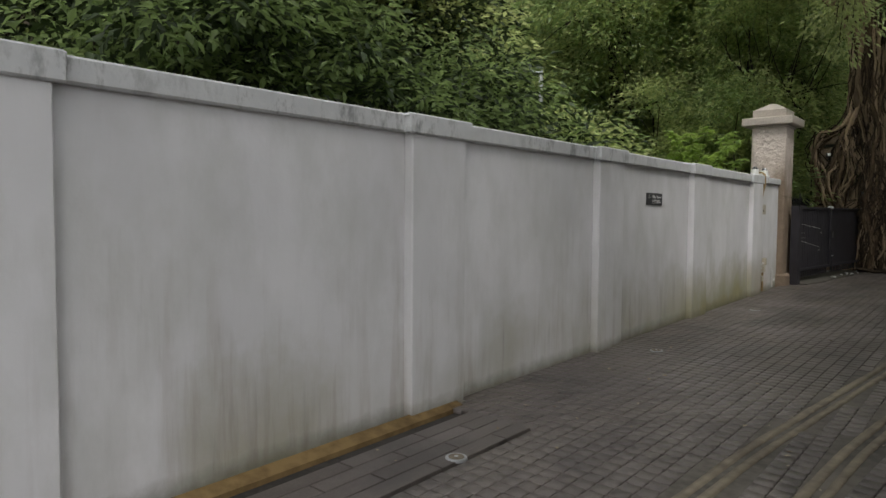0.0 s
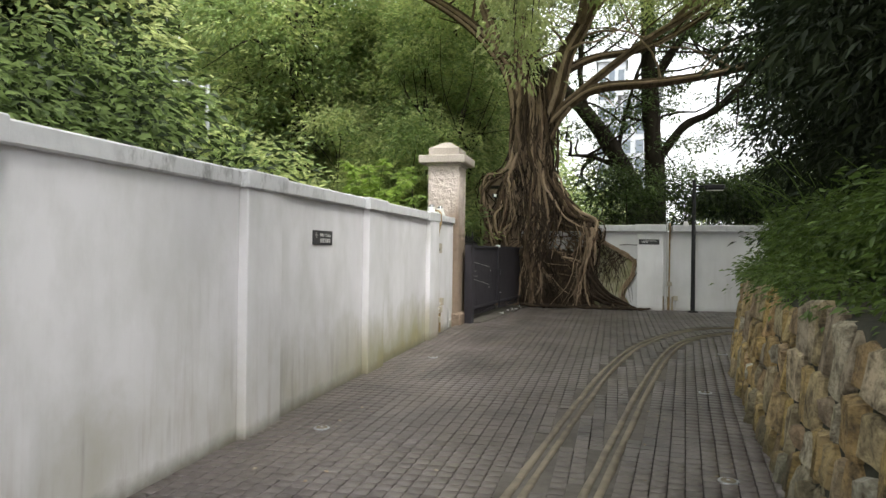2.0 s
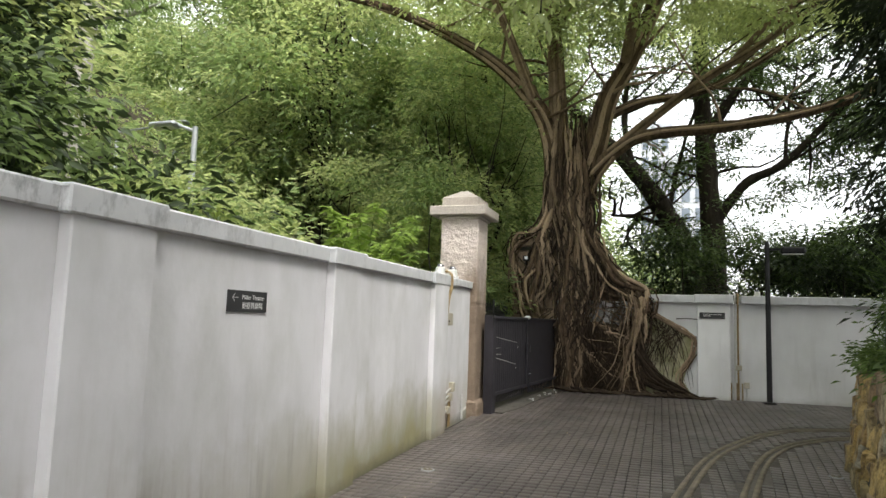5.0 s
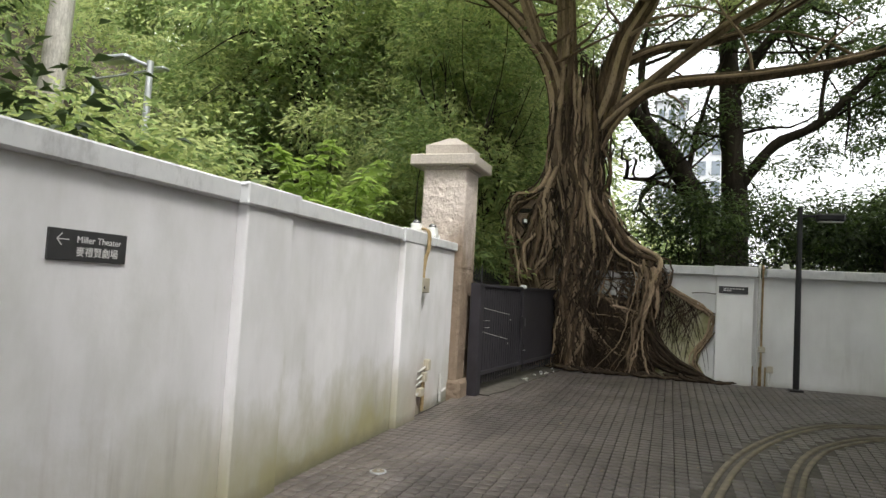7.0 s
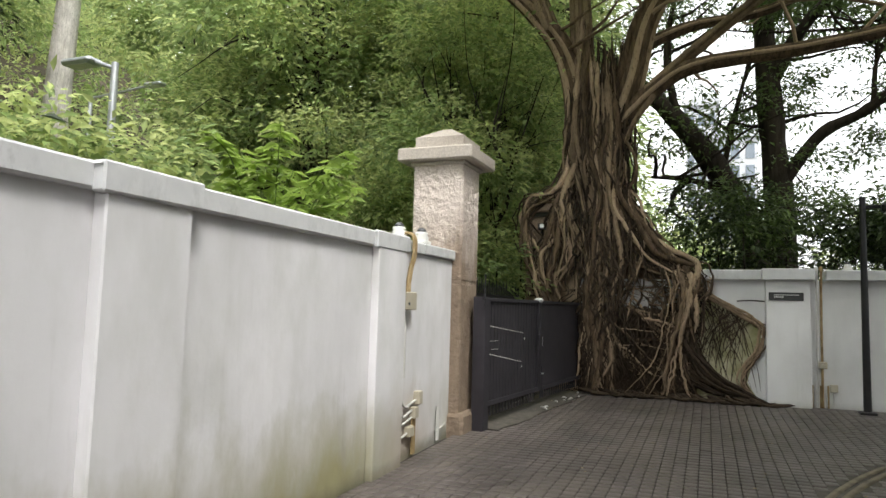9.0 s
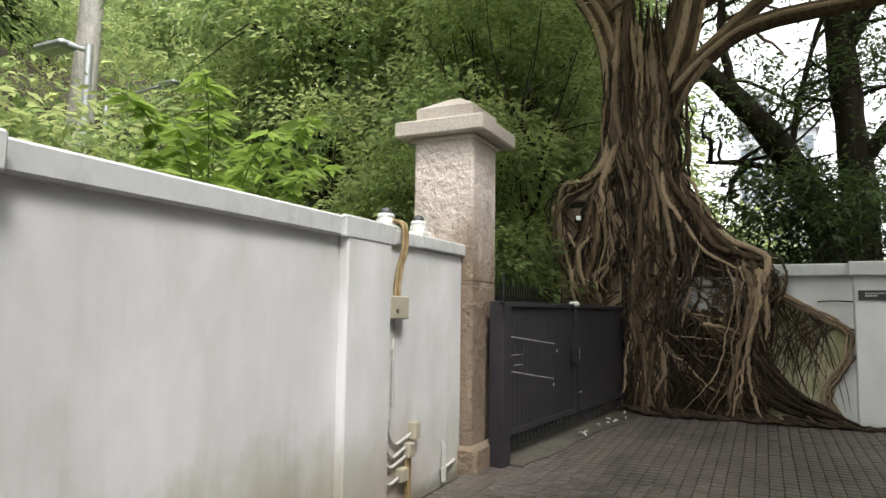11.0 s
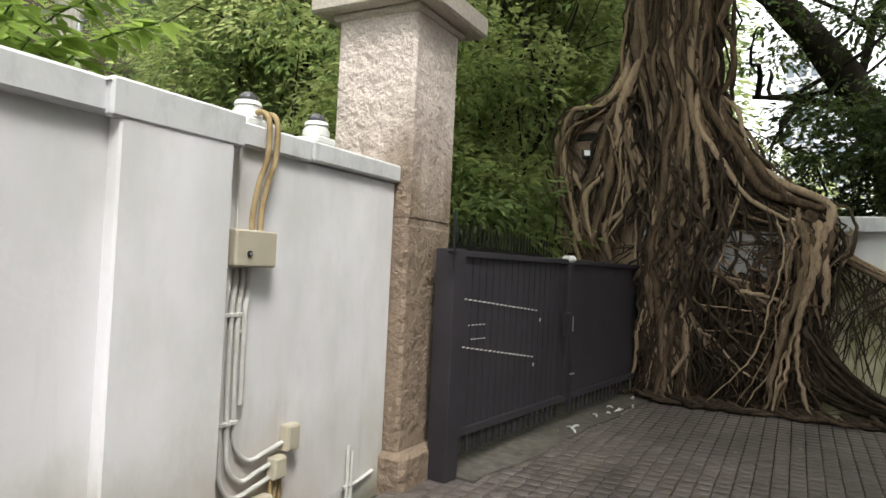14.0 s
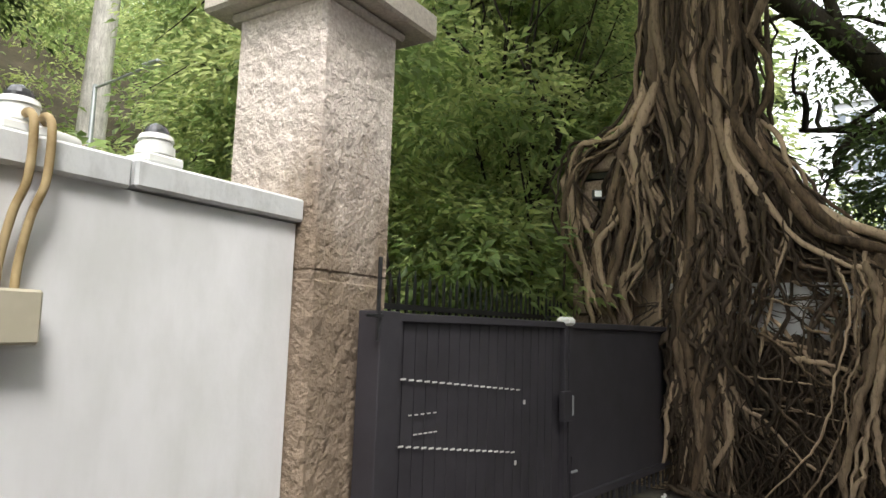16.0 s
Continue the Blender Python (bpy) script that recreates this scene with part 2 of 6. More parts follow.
M_OLDPILLAR = mat_granite("brown_stained_pillar_stone", (0.17, 0.12, 0.085), (0.33, 0.25, 0.18), 0.0, 0.4)
M_CAP = mat_granite("smooth_granite_cap", (0.44, 0.39, 0.34), (0.60, 0.54, 0.47), 0.0, 0.15)
M_GATE = mat_plain("dark_grey_gate_paint", (0.020, 0.018, 0.022), (0.032, 0.029, 0.035), 5, 0.55, 0.08, spec=0.5)
M_BLACK = mat_plain("black_metal_paint", (0.008, 0.008, 0.009), (0.014, 0.014, 0.015), 8, 0.45, 0.05, spec=0.5)
M_SIGN = mat_plain("dark_sign_panel", (0.035, 0.035, 0.036), (0.045, 0.045, 0.046), 6, 0.5, 0.03)
M_LETTER = mat_plain("pale_lettering", (0.62, 0.62, 0.60), (0.70, 0.70, 0.68), 20, 0.6, 0.0)
M_BEIGE = mat_plain("beige_painted_steel", (0.42, 0.38, 0.29), (0.50, 0.46, 0.36), 6, 0.5, 0.05)
M_PIPE = mat_plain("grey_painted_conduit", (0.50, 0.49, 0.46), (0.60, 0.59, 0.56), 15, 0.6, 0.1)
M_RUSTPIPE = mat_plain("ochre_stained_conduit", (0.20, 0.13, 0.05), (0.40, 0.30, 0.16), 14, 0.7, 0.2)
M_WHITEP = mat_plain("white_plastic", (0.66, 0.66, 0.63), (0.76, 0.76, 0.73), 10, 0.4, 0.02)
M_DOME = mat_plain("smoked_dome", (0.05, 0.05, 0.055), (0.07, 0.07, 0.075), 5, 0.06, 0.0, spec=0.7)
M_STEEL = mat_plain("galvanised_steel", (0.42, 0.44, 0.46), (0.55, 0.57, 0.58), 10, 0.4, 0.05, metal=0.6)
M_STONE = mat_stone()
M_MORTAR = mat_plain("mossy_dark_mortar", (0.02, 0.022, 0.014), (0.06, 0.055, 0.038), 9, 0.95, 0.6, dist=0.02)
M_ROOT = mat_bark("banyan_root_bark", (0.036, 0.025, 0.017), (0.155, 0.106, 0.066), (0.52, 0.390, 0.262))
# Dark fine roots; the tone also paints shade between and below heavier roots.
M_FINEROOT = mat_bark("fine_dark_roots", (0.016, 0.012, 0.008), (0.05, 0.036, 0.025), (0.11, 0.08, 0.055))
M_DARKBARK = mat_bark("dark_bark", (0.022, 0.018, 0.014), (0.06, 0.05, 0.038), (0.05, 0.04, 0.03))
M_PALEBARK = mat_bark("pale_bark", (0.50, 0.46, 0.43), (0.78, 0.74, 0.70), (0.66, 0.62, 0.58))
M_MOSSWALL = mat_plain("mossy_yellowed_plaster", (0.20, 0.20, 0.07), (0.52, 0.49, 0.33), 5, 0.85, 0.5, dist=0.01)
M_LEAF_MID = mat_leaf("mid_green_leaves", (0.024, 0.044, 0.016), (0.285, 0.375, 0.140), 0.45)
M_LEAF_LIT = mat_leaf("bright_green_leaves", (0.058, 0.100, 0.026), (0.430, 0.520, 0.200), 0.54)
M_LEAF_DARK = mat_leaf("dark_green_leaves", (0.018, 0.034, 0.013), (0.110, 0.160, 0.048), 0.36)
# For leaves deep in a crown: their shade is put into the green.
M_LEAF_INNER = mat_leaf("shade_painted_inner_leaves", (0.018, 0.030, 0.013), (0.060, 0.090, 0.030), 0.15, 0.5)
# Overhanging tree leaves, near black: their enclosed shade is in the colour.
M_LEAF_SHADE = mat_leaf("shade_darkened_overhang_leaves", (0.010, 0.017, 0.008), (0.036, 0.050, 0.020), 0.14, 0.7)
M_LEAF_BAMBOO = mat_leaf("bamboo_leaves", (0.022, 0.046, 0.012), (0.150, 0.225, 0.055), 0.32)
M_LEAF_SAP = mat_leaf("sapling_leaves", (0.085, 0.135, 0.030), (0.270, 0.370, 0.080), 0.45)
M_LITTER = mat_plain("dry_leaf_litter", (0.20, 0.15, 0.08), (0.45, 0.40, 0.30), 40, 0.8, 0.1)
M_FAR = mat_plain("pale_far_facade", (0.50, 0.52, 0.54), (0.56, 0.58, 0.60), 1, 0.8, 0.0)
M_FARWIN = mat_plain("far_window_glass", (0.16, 0.19, 0.22), (0.22, 0.26, 0.30), 1, 0.2, 0.0)
M_TERRA = mat_plain("pale_red_facade", (0.40, 0.20, 0.15), (0.48, 0.26, 0.2), 1, 0.8, 0.0)
M_LENS = mat_plain("floodlight_glass", (0.75, 0.78, 0.80), (0.82, 0.84, 0.85), 3, 0.15, 0.0)

# ---- mesh tools ----


def G(x, y):
    """Height of the paved ground."""
    y = min(max(y, -8.0), 17.5)
    x = min(max(x, -3.2), 6.0)
    return 0.02 + 0.019 * y + 0.006 * x


def part(name, bm, material, parent=None, label=""):
    me = bpy.data.meshes.new(name)
    bm.to_mesh(me)
    bm.free()
    me.materials.append(material)
    ob = new(name, me)
    if parent:
        ob.parent = parent
    if label:
        ob["label"] = label
    return ob


def raw(name, verts, faces, material, parent=None, label="", smooth=False):
    """One mesh from arrays: faces all of one size."""
    verts = np.asarray(verts, dtype=np.float32).reshape(-1, 3)
    faces = np.asarray(faces, dtype=np.int32)
    k = faces.shape[1]
    me = bpy.data.meshes.new(name)
    me.vertices.add(len(verts))
    me.vertices.foreach_set("co", verts.ravel())
    me.loops.add(faces.size)
    me.loops.foreach_set("vertex_index", faces.ravel())
    me.polygons.add(len(faces))
    me.polygons.foreach_set("loop_start", np.arange(0, faces.size, k, dtype=np.int32))
    me.polygons.foreach_set("loop_total", np.full(len(faces), k, dtype=np.int32))
    if smooth:
        me.polygons.foreach_set("use_smooth", np.ones(len(faces), dtype=bool))
    me.update(calc_edges=True)
    me.materials.append(material)
    ob = new(name, me)
    if parent:
        ob.parent = parent
    if label:
        ob["label"] = label
    return ob


def base(name, x, y, z, label, category, group="", kind=""):
    ob = new(name)
    ob.empty_display_size = 0.1
    ob.location = (x, y, z)
    bpy.context.view_layer.update()
    return tagged(ob, label, category, group, kind)


def adopt(child, parent):
    child.parent = parent
    child.matrix_parent_inverse = parent.matrix_basis.inverted()
    return child


def box(bm, x0, x1, y0, y1, z0, z1, m=None, bevel=0.0):
    r = bmesh.ops.create_cube(bm, size=1)
    vs = r["verts"]
    t = Matrix.Translation(((x0 + x1) / 2, (y0 + y1) / 2, (z0 + z1) / 2)) @ Matrix.Diagonal((x1 - x0, y1 - y0, z1 - z0, 1))
    bmesh.ops.transform(bm, matrix=(m @ t) if m else t, verts=vs)
    if bevel:
        es = list({e for v in vs for e in v.link_edges})
        bmesh.ops.bevel(bm, geom=es, offset=bevel, segments=1, affect="EDGES")
    return vs


def cyl(bm, r0, r1, z0, z1, m=None, n=16):
    r = bmesh.ops.create_cone(bm, cap_ends=True, segments=n, radius1=r0, radius2=r1, depth=z1 - z0)
    t = Matrix.Translation((0, 0, (z0 + z1) / 2))
    bmesh.ops.transform(bm, matrix=(m @ t) if m else t, verts=r["verts"])
    return r["verts"]


def bx(name, x0, x1, y0, y1, z0, z1, material, parent=None, label="", m=None, bevel=0.0):
    bm = bmesh.new()
    box(bm, x0, x1, y0, y1, z0, z1, m, bevel)
    return part(name, bm, material, parent, label)


class Tubes:
    """Collects swept tubes as arrays."""

    def __init__(self):
        self.v, self.f, self.n = [], [], 0

    def add(self, pts, radii, sides=6, flat=1.0):
        pts = np.asarray(pts, float)
        k = len(pts)
        radii = np.broadcast_to(np.asarray(radii, float), (k,))
        tan = np.gradient(pts, axis=0)
        tan /= np.linalg.norm(tan, axis=1)[:, None] + 1e-9
        ref = np.array([0.31, -0.9, 0.3]) if abs(tan[:, 2]).mean() > 0.6 else np.array([0.1, 0.2, 1.0])
        u = np.cross(tan, ref)
        u /= np.linalg.norm(u, axis=1)[:, None] + 1e-9
        w = np.cross(tan, u)
        a = np.arange(sides) / sides * 2 * np.pi
        ring = pts[:, None, :] + radii[:, None, None] * (np.cos(a)[None, :, None] * u[:, None, :] + flat * np.sin(a)[None, :, None] * w[:, None, :])
        i = np.arange(k - 1)[:, None] * sides + np.arange(sides)[None, :]
        j = np.arange(k - 1)[:, None] * sides + (np.arange(sides)[None, :] + 1) % sides
        f = np.stack([i, j, j + sides, i + sides], -1).reshape(-1, 4) + self.n
        self.v.append(ring.reshape(-1, 3))
        self.f.append(f)
        self.n += k * sides

    def out(self, name, material, parent=None, label=""):
        return raw(name, np.concatenate(self.v), np.concatenate(self.f), material, parent, label, True)


def smooth_path(ctrl, n):
    """A Catmull-Rom path through control points."""
    c = np.asarray(ctrl, float)
    c = np.vstack([2 * c[0] - c[1], c, 2 * c[-1] - c[-2]])
    t = np.linspace(0, len(c) - 3 - 1e-6, n)
    i = t.astype(int)
    s = (t - i)[:, None]
    p0, p1, p2, p3 = c[i], c[i + 1], c[i + 2], c[i + 3]
    return 0.5 * (2 * p1 + (p2 - p0) * s + (2 * p0 - 5 * p1 + 4 * p2 - p3) * s**2 + (3 * p1 - p0 - 3 * p2 + p3) * s**3)


def leaf_mesh(centres, axes, normals, length, width, fold=0.25):
    """Leaves as folded lozenges of two triangles: arrays of vertices and faces."""
    n = len(centres)
    axes = axes / (np.linalg.norm(axes, axis=1)[:, None] + 1e-9)
    side = np.cross(axes, normals)
    side /= np.linalg.norm(side, axis=1)[:, None] + 1e-9
    up = np.cross(side, axes)
    L = np.broadcast_to(length, (n,))[:, None]
    W = np.broadcast_to(width, (n,))[:, None]
    b = centres
    tip = b + axes * L - up * L * 0.12
    a = b + axes * L * 0.42 + side * W * 0.5 + up * W * fold
    c = b + axes * L * 0.42 - side * W * 0.5 + up * W * fold
    v = np.stack([b, a, tip, c], 1).reshape(-1, 3)
    i = np.arange(n)[:, None] * 4
    f = np.concatenate([i + [0, 1, 2], i + [0, 2, 3]], 1).reshape(-1, 3)
    return v, f


def foliage(rng, blobs, count, size, droop=0.5, slim=0.42, shell=0.72, clip=False, per=18):
    """Leaves in tight sprays over the upper sides of blobs (centre xyz, radii xyz), with gaps between the sprays."""
    blobs = np.asarray(blobs, float)
    vol = (blobs[:, 3] * blobs[:, 4] * blobs[:, 5]) ** (2 / 3) * rng.uniform(0.5, 1.5, len(blobs))
    k = max(1, count // per)
    which = rng.choice(len(blobs), k, p=vol / vol.sum())
    d = rng.normal(size=(k, 3))
    d /= np.linalg.norm(d, axis=1)[:, None]
    low = d[:, 2] < -0.35
    d[low, 2] *= -1
    r = (shell + (1 - shell) * rng.random(k)) * (1 + 0.14 * rng.normal(size=k))
    spray = blobs[which, :3] + d * r[:, None] * blobs[which, 3:6]
    out = d + np.array([0, 0, 0.15])
    if clip:
        keep = ~((spray[:, 0] > -3.75) & (spray[:, 0] < 0.0) & (spray[:, 1] < 13.3) & (spray[:, 2] < 2.6))
        keep &= ~((spray[:, 1] > 14.5) & (spray[:, 1] < 16.85) & (spray[:, 2] < 2.6) & (spray[:, 0] > -3.0))
        spray, out = spray[keep], out[keep]
        k = len(spray)
    reach = size * (2.0 + 2.2 * rng.random(k))
    j = np.repeat(np.arange(k), per)
    m = len(j)
    spread = rng.normal(size=(m, 3))
    spread[:, 2] *= 0.45
    centres = spray[j] + out[j] * (rng.random(m) * reach[j])[:, None] * 0.8 + spread * reach[j][:, None] * 0.42
    axes = out[j] * 0.5 + spread * 0.75 + np.array([0, 0, -droop])
    normals = np.array([0, 0, 1.0]) + rng.normal(size=(m, 3)) * 0.4
    length = size * (0.65 + 0.7 * rng.random(m))
    return leaf_mesh(centres, axes, normals, length, length * slim)


def limb_path(rng, p, q, sag=0.0, wob=0.12, n=9):
    p, q = np.asarray(p, float), np.asarray(q, float)
    L = np.linalg.norm(q - p)
    mids = [p + (q - p) * s + rng.normal(size=3) * wob * L * 0.5 + np.array([0, 0, sag * L * s * (1 - s)]) for s in (0.33, 0.66)]
    return smooth_path([p, *mids, q], n)


# ---- ground ----
def build_ground():
    xs = np.concatenate([[-2000, -400, -90], np.arange(-50, -4, 4.0), np.arange(-3.4, 8, 0.8), np.arange(9, 60, 5.0), [90, 400, 2000]])
    ys = np.concatenate([[-2000, -400, -90], np.arange(-40, -8, 4.0), np.arange(-8, 18, 0.8), np.arange(19, 70, 4.0), [100, 400, 2000]])
    def z(x, y):
        h = G(x, y) - 0.035
        return h
    v = [(x, y, z(x, y)) for y in ys for x in xs]
    nx = len(xs)
    f = [(j * nx + i, j * nx + i + 1, (j + 1) * nx + i + 1, (j + 1) * nx + i) for j in range(len(ys) - 1) for i in range(nx - 1)]
    tagged(raw("ground", v, f, M_JOINT), "dark sandy bed and earth under and around the paving", "ground", kind="structure")


build_ground()


def hill_z(x, y):
    """Wooded hillside left of and behind the walls."""
    a = max(0.0, -x - 5.0) * 0.32 + max(0.0, -x - 22.0) * 0.35 + max(0.0, y - 19.0) * 0.05 * (1 if x < -2 else 0.3)
    return 0.1 + min(a, 24.0)


def build_hill():
    xs = np.arange(-80, 3, 2.0)
    ys = np.arange(-30, 90, 3.0)
    v, f = [], []
    for y in ys:
        for x in xs:
            v.append((x - 3.6, y, hill_z(x - 3.6, y) + 0.3 * math.sin(x * 0.7) * math.cos(y * 0.5) * (x < -6) - (0.6 if x > -3.0 and y < 18 else 0)))
    nx = len(xs)
    f = [(j * nx + i, j * nx + i + 1, (j + 1) * nx + i + 1, (j + 1) * nx + i) for j in range(len(ys) - 1) for i in range(nx - 1)]
    v = [(x, y, z if x < -4 else min(z, -0.3)) for x, y, z in v]
    tagged(raw("hillside", v, f, M_EARTH, None, "", True), "dark soil of the wooded hillside behind the wall", "ground", kind="structure")


build_hill()

# ---- left boundary wall ----
WX = -2.87
PIL = [(-2.05, 0.5), (0.46, 0.5), (3.1, 0.56), (5.70, 0.52), (8.17, 0.50)]


def wall_left():
    bm = bmesh.new()
    box(bm, WX - 0.25, WX, -9, 11.2, -0.4, 1.98)
    w = tagged(part("wall_left", bm, M_WALL), "long white painted boundary wall with streaks, algae and grime at its foot", "wall", kind="structure")
    bx("wall_end", -3.14, -2.92, 11.204, 12.52, -0.3, 1.985, M_WALL, w)
    for y, wd in PIL + [(10.67, 0.50)]:
        dx = 0.0 if y < 10 else -0.03
        bx("pilaster", WX + 0.001, WX + 0.08 + dx * 0.4, y, y + wd, -0.35, 1.98, M_WALL, w, bevel=0.008)
    c = tagged(bx("wall_coping", WX - 0.36, WX + 0.045, -9, 11.24, 1.965, 2.085, M_COPE, bevel=0.012), "weathered grey-white coping with black streaks on the long wall", "coping", kind="structure")
    bx("coping_end_piece", -3.2, -2.888, 11.244, 11.74, 1.985, 2.088, M_COPE, c, bevel=0.01)
    bx("coping_end_piece", -3.2, -2.886, 11.752, 12.535, 1.993, 2.092, M_COPE, c, bevel=0.01)
    for y, wd in PIL + [(10.67, 0.50)]:
        dx = 0.0 if y < 10 else -0.03
        bx("coping_block", WX + 0.03, WX + 0.105 + dx, y - 0.04, y + wd + 0.05, 1.955, 2.09, M_COPE, c, bevel=0.01)
        bm = bmesh.new()
        vs = box(bm, WX - 0.36, WX + 0.10 + dx, y - 0.05, y + wd + 0.05, 2.07, 2.105)
        for v in vs:
            if v.co.z > 2.09:
                v.co.x += 0.06 if v.co.x < WX - 0.1 else -0.14
                v.co.y += 0.05 if v.co.y < y + wd / 2 else -0.05
        part("coping_ridge", bm, M_COPE, c)


wall_left()


# ---- granite gate pillar ----
def pillar():
    px, py = -3.10, 12.83
    z0 = G(px, py)
    top = base("gate_pillar", px, py, z0, "tall pinkish granite gate pillar, rough-faced, stained brown lower down", "pillar")
    bm = bmesh.new()
    box(bm, px - 0.34, px + 0.345, py - 0.345, py + 0.34, z0 - 0.1, z0 + 0.2, bevel=0.03)
    adopt(part("plinth", bm, M_GRAN), top)
    for z1, z2 in ((z0 + 0.15, 1.765), (1.778, 3.04)):
        bm = bmesh.new()
        box(bm, px - 0.29, px + 0.275, py - 0.30, py + 0.235, z1, z2, bevel=0.02)
        bmesh.ops.subdivide_edges(bm, edges=[e for e in bm.edges if e.calc_length() > 0.2], cuts=30, use_grid_fill=True)
        for v in bm.verts:
            n = noise.noise(v.co * 19.0) + 0.7 * noise.noise(v.co * 41.0)
            inner = (abs(v.co.x - px) < 0.17 and v.co.z > 1.95) or abs(v.co.z - 1) < 0.7
            if inner:
                d = Vector((v.co.x - px, v.co.y - py, 0)).normalized()
                v.co += d * ((0.006 if v.co.z > 1.95 else 0.004) * n)
        adopt(part("shaft_block", bm, M_GRAN), top)
    bm = bmesh.new()
    box(bm, px - 0.284, px + 0.269, py - 0.294, py + 0.229, 1.75, 1.79)
    adopt(part("mortar_seam", bm, M_GRAN), top)
    bm = bmesh.new()
    box(bm, px - 0.32, px + 0.305, py - 0.33, py + 0.265, 3.0, 3.045, bevel=0.015)
    adopt(part("neck_moulding", bm, M_CAP), top)
    bm = bmesh.new()
    box(bm, -3.54, -2.70, 12.425, 13.24, 3.045, 3.185, bevel=0.015)
    adopt(part("cap_slab", bm, M_CAP), top)
    bm = bmesh.new()
    vs = box(bm, -3.39, -2.84, 12.56, 13.10, 3.185, 3.32)
    tops = [v for v in vs if v.co.z > 3.25]
    f = [f for f in bm.faces if all(v in tops for v in f.verts)]
    r = bmesh.ops.extrude_face_region(bm, geom=f)
    for e in r["geom"]:
        if isinstance(e, bmesh.types.BMVert):
            e.co = Vector((-3.115 + (e.co.x + 3.115) * 0.2, py + (e.co.y - py) * 0.2, 3.45))
    adopt(part("cap_pyramid", bm, M_CAP), top)


pillar()

# ---- gate ----
GA, GB = Vector((-2.69, 12.84, 0)), Vector((-2.23, 16.25, 0))


def build_gate():
    d = (GB - GA).normalized()
    ang = math.degrees(math.atan2(d.y, d.x))
    L = (GB - GA).length
    m0 = pose(GA.x, GA.y, 0, 0, 0, ang)
    top = base("metal_gate", GA.x, GA.y, 0.26, "closed dark grey double-leaf metal gate with pointed bottom bars", "gate")

    def add(name, x0, x1, y0, y1, z0, z1, bevel=0.004, mat=None, label=""):
        bm = bmesh.new()
        box(bm, x0, x1, y0, y1, z0, z1, m0, bevel)
        return adopt(part(name, bm, mat or M_GATE, None, label), top)

    add("gate_post", -0.065, 0.06, -0.07, 0.07, 0.22, 1.63)
    add("gate_post", L - 0.02, L + 0.09, -0.05, 0.05, 0.3, 1.62)
    mid = L * 0.475
    for k, (a, b) in enumerate(((0.075, mid), (mid + 0.012, L - 0.03))):
        def zb(x):
            return 0.475 + 0.012 * x
        add("gate_panel", a + 0.03, b - 0.03, 0.004, 0.010, zb(a) + 0.03, 1.59, 0)
        add("gate_rail", a, b, -0.025, 0.025, 1.585, 1.625)
        bm = bmesh.new()
        for v in box(bm, a, b, -0.025, 0.025, 0, 0.045, m0):
            lx = (m0.inverted() @ v.co).x
            v.co.z += zb(lx)
        adopt(part("gate_rail", bm, M_GATE), top)
        add("gate_stile", a, a + 0.045, -0.027, 0.024, zb(a) + 0.03, 1.59)
        add("gate_stile", b - 0.045, b, -0.027, 0.024, zb(b) + 0.03, 1.59)
        n = int((b - a - 0.1) / 0.085)
        for i in range(n):
            x = a + 0.09 + i * (b - a - 0.14) / n
            if k == 0:
                add("gate_bar", x - 0.006, x + 0.006, -0.001, 0.004, zb(x) + 0.045, 1.585, 0)
            else:
                add("gate_bar", x - 0.007, x + 0.007, 0.011, 0.025, zb(x) + 0.045, 1.585, 0)
            bm = bmesh.new()
            box(bm, x - 0.008, x + 0.008, -0.008, 0.008, zb(x) - 0.11, zb(x) + 0.01, m0)
            adopt(part("gate_spike", bm, M_GATE), top)
    for z, x0, x1 in ((1.26, 0.14, 1.14), (0.97, 0.14, 1.10)):
        n = 18
        for i in range(n):
            x = x0 + (x1 - x0) * i / n
            zz = z + (0.06 - 0.10 * i / n if z > 1.2 else 0.05 - 0.14 * i / n)
            add("weld_mark", x, x + (x1 - x0) / n * 0.6, -0.0105, -0.0065, zz, zz + 0.008, 0, M_PIPE, "pale dashed weld mark")
    for z, x0, x1 in ((1.155, 0.20, 0.42), (1.065, 0.24, 0.42)):
        for i in range(5):
            x = x0 + (x1 - x0) * i / 5
            add("weld_mark", x, x + 0.022, -0.0105, -0.0065, z, z + 0.006, 0, M_PIPE, "pale dashed weld mark")
    for x, z in ((1.16, 1.145), (1.08, 0.82)):
        add("paint_chip", x, x + 0.018, -0.0108, -0.0065, z, z + 0.024, 0, M_PIPE, "pale scraped paint chip")
    add("cloth_tie", mid - 0.05, mid + 0.06, -0.05, 0.04, 1.60, 1.655, 0.018, M_LETTER, "pale rag tied over the leaf ends")
    add("lock_box", mid - 0.11, mid - 0.01, -0.065, -0.028, 1.02, 1.2)
    add("lock_bolt", mid + 0.012, mid + 0.03, -0.055, -0.03, 1.05, 1.17, 0.002, M_STEEL)
    add("drop_bolt", mid + 0.03, mid + 0.042, -0.045, -0.033, 0.42, 0.80, 0.002, M_GATE)
    add("drop_bolt_handle", mid + 0.02, mid + 0.09, -0.052, -0.04, 0.70, 0.715, 0.002, M_STEEL)
    add("hinge_rod", -0.095, -0.08, -0.085, -0.07, 1.5, 1.86, 0.002, M_BLACK)
    add("hinge_bracket", -0.16, -0.06, -0.085, -0.07, 1.6, 1.615, 0.002, M_BLACK)
    for z in (0.75, 1.42):
        add("hinge", 0.06, 0.078, -0.035, 0.0, z, z + 0.09, 0.003, M_BLACK)
    return top


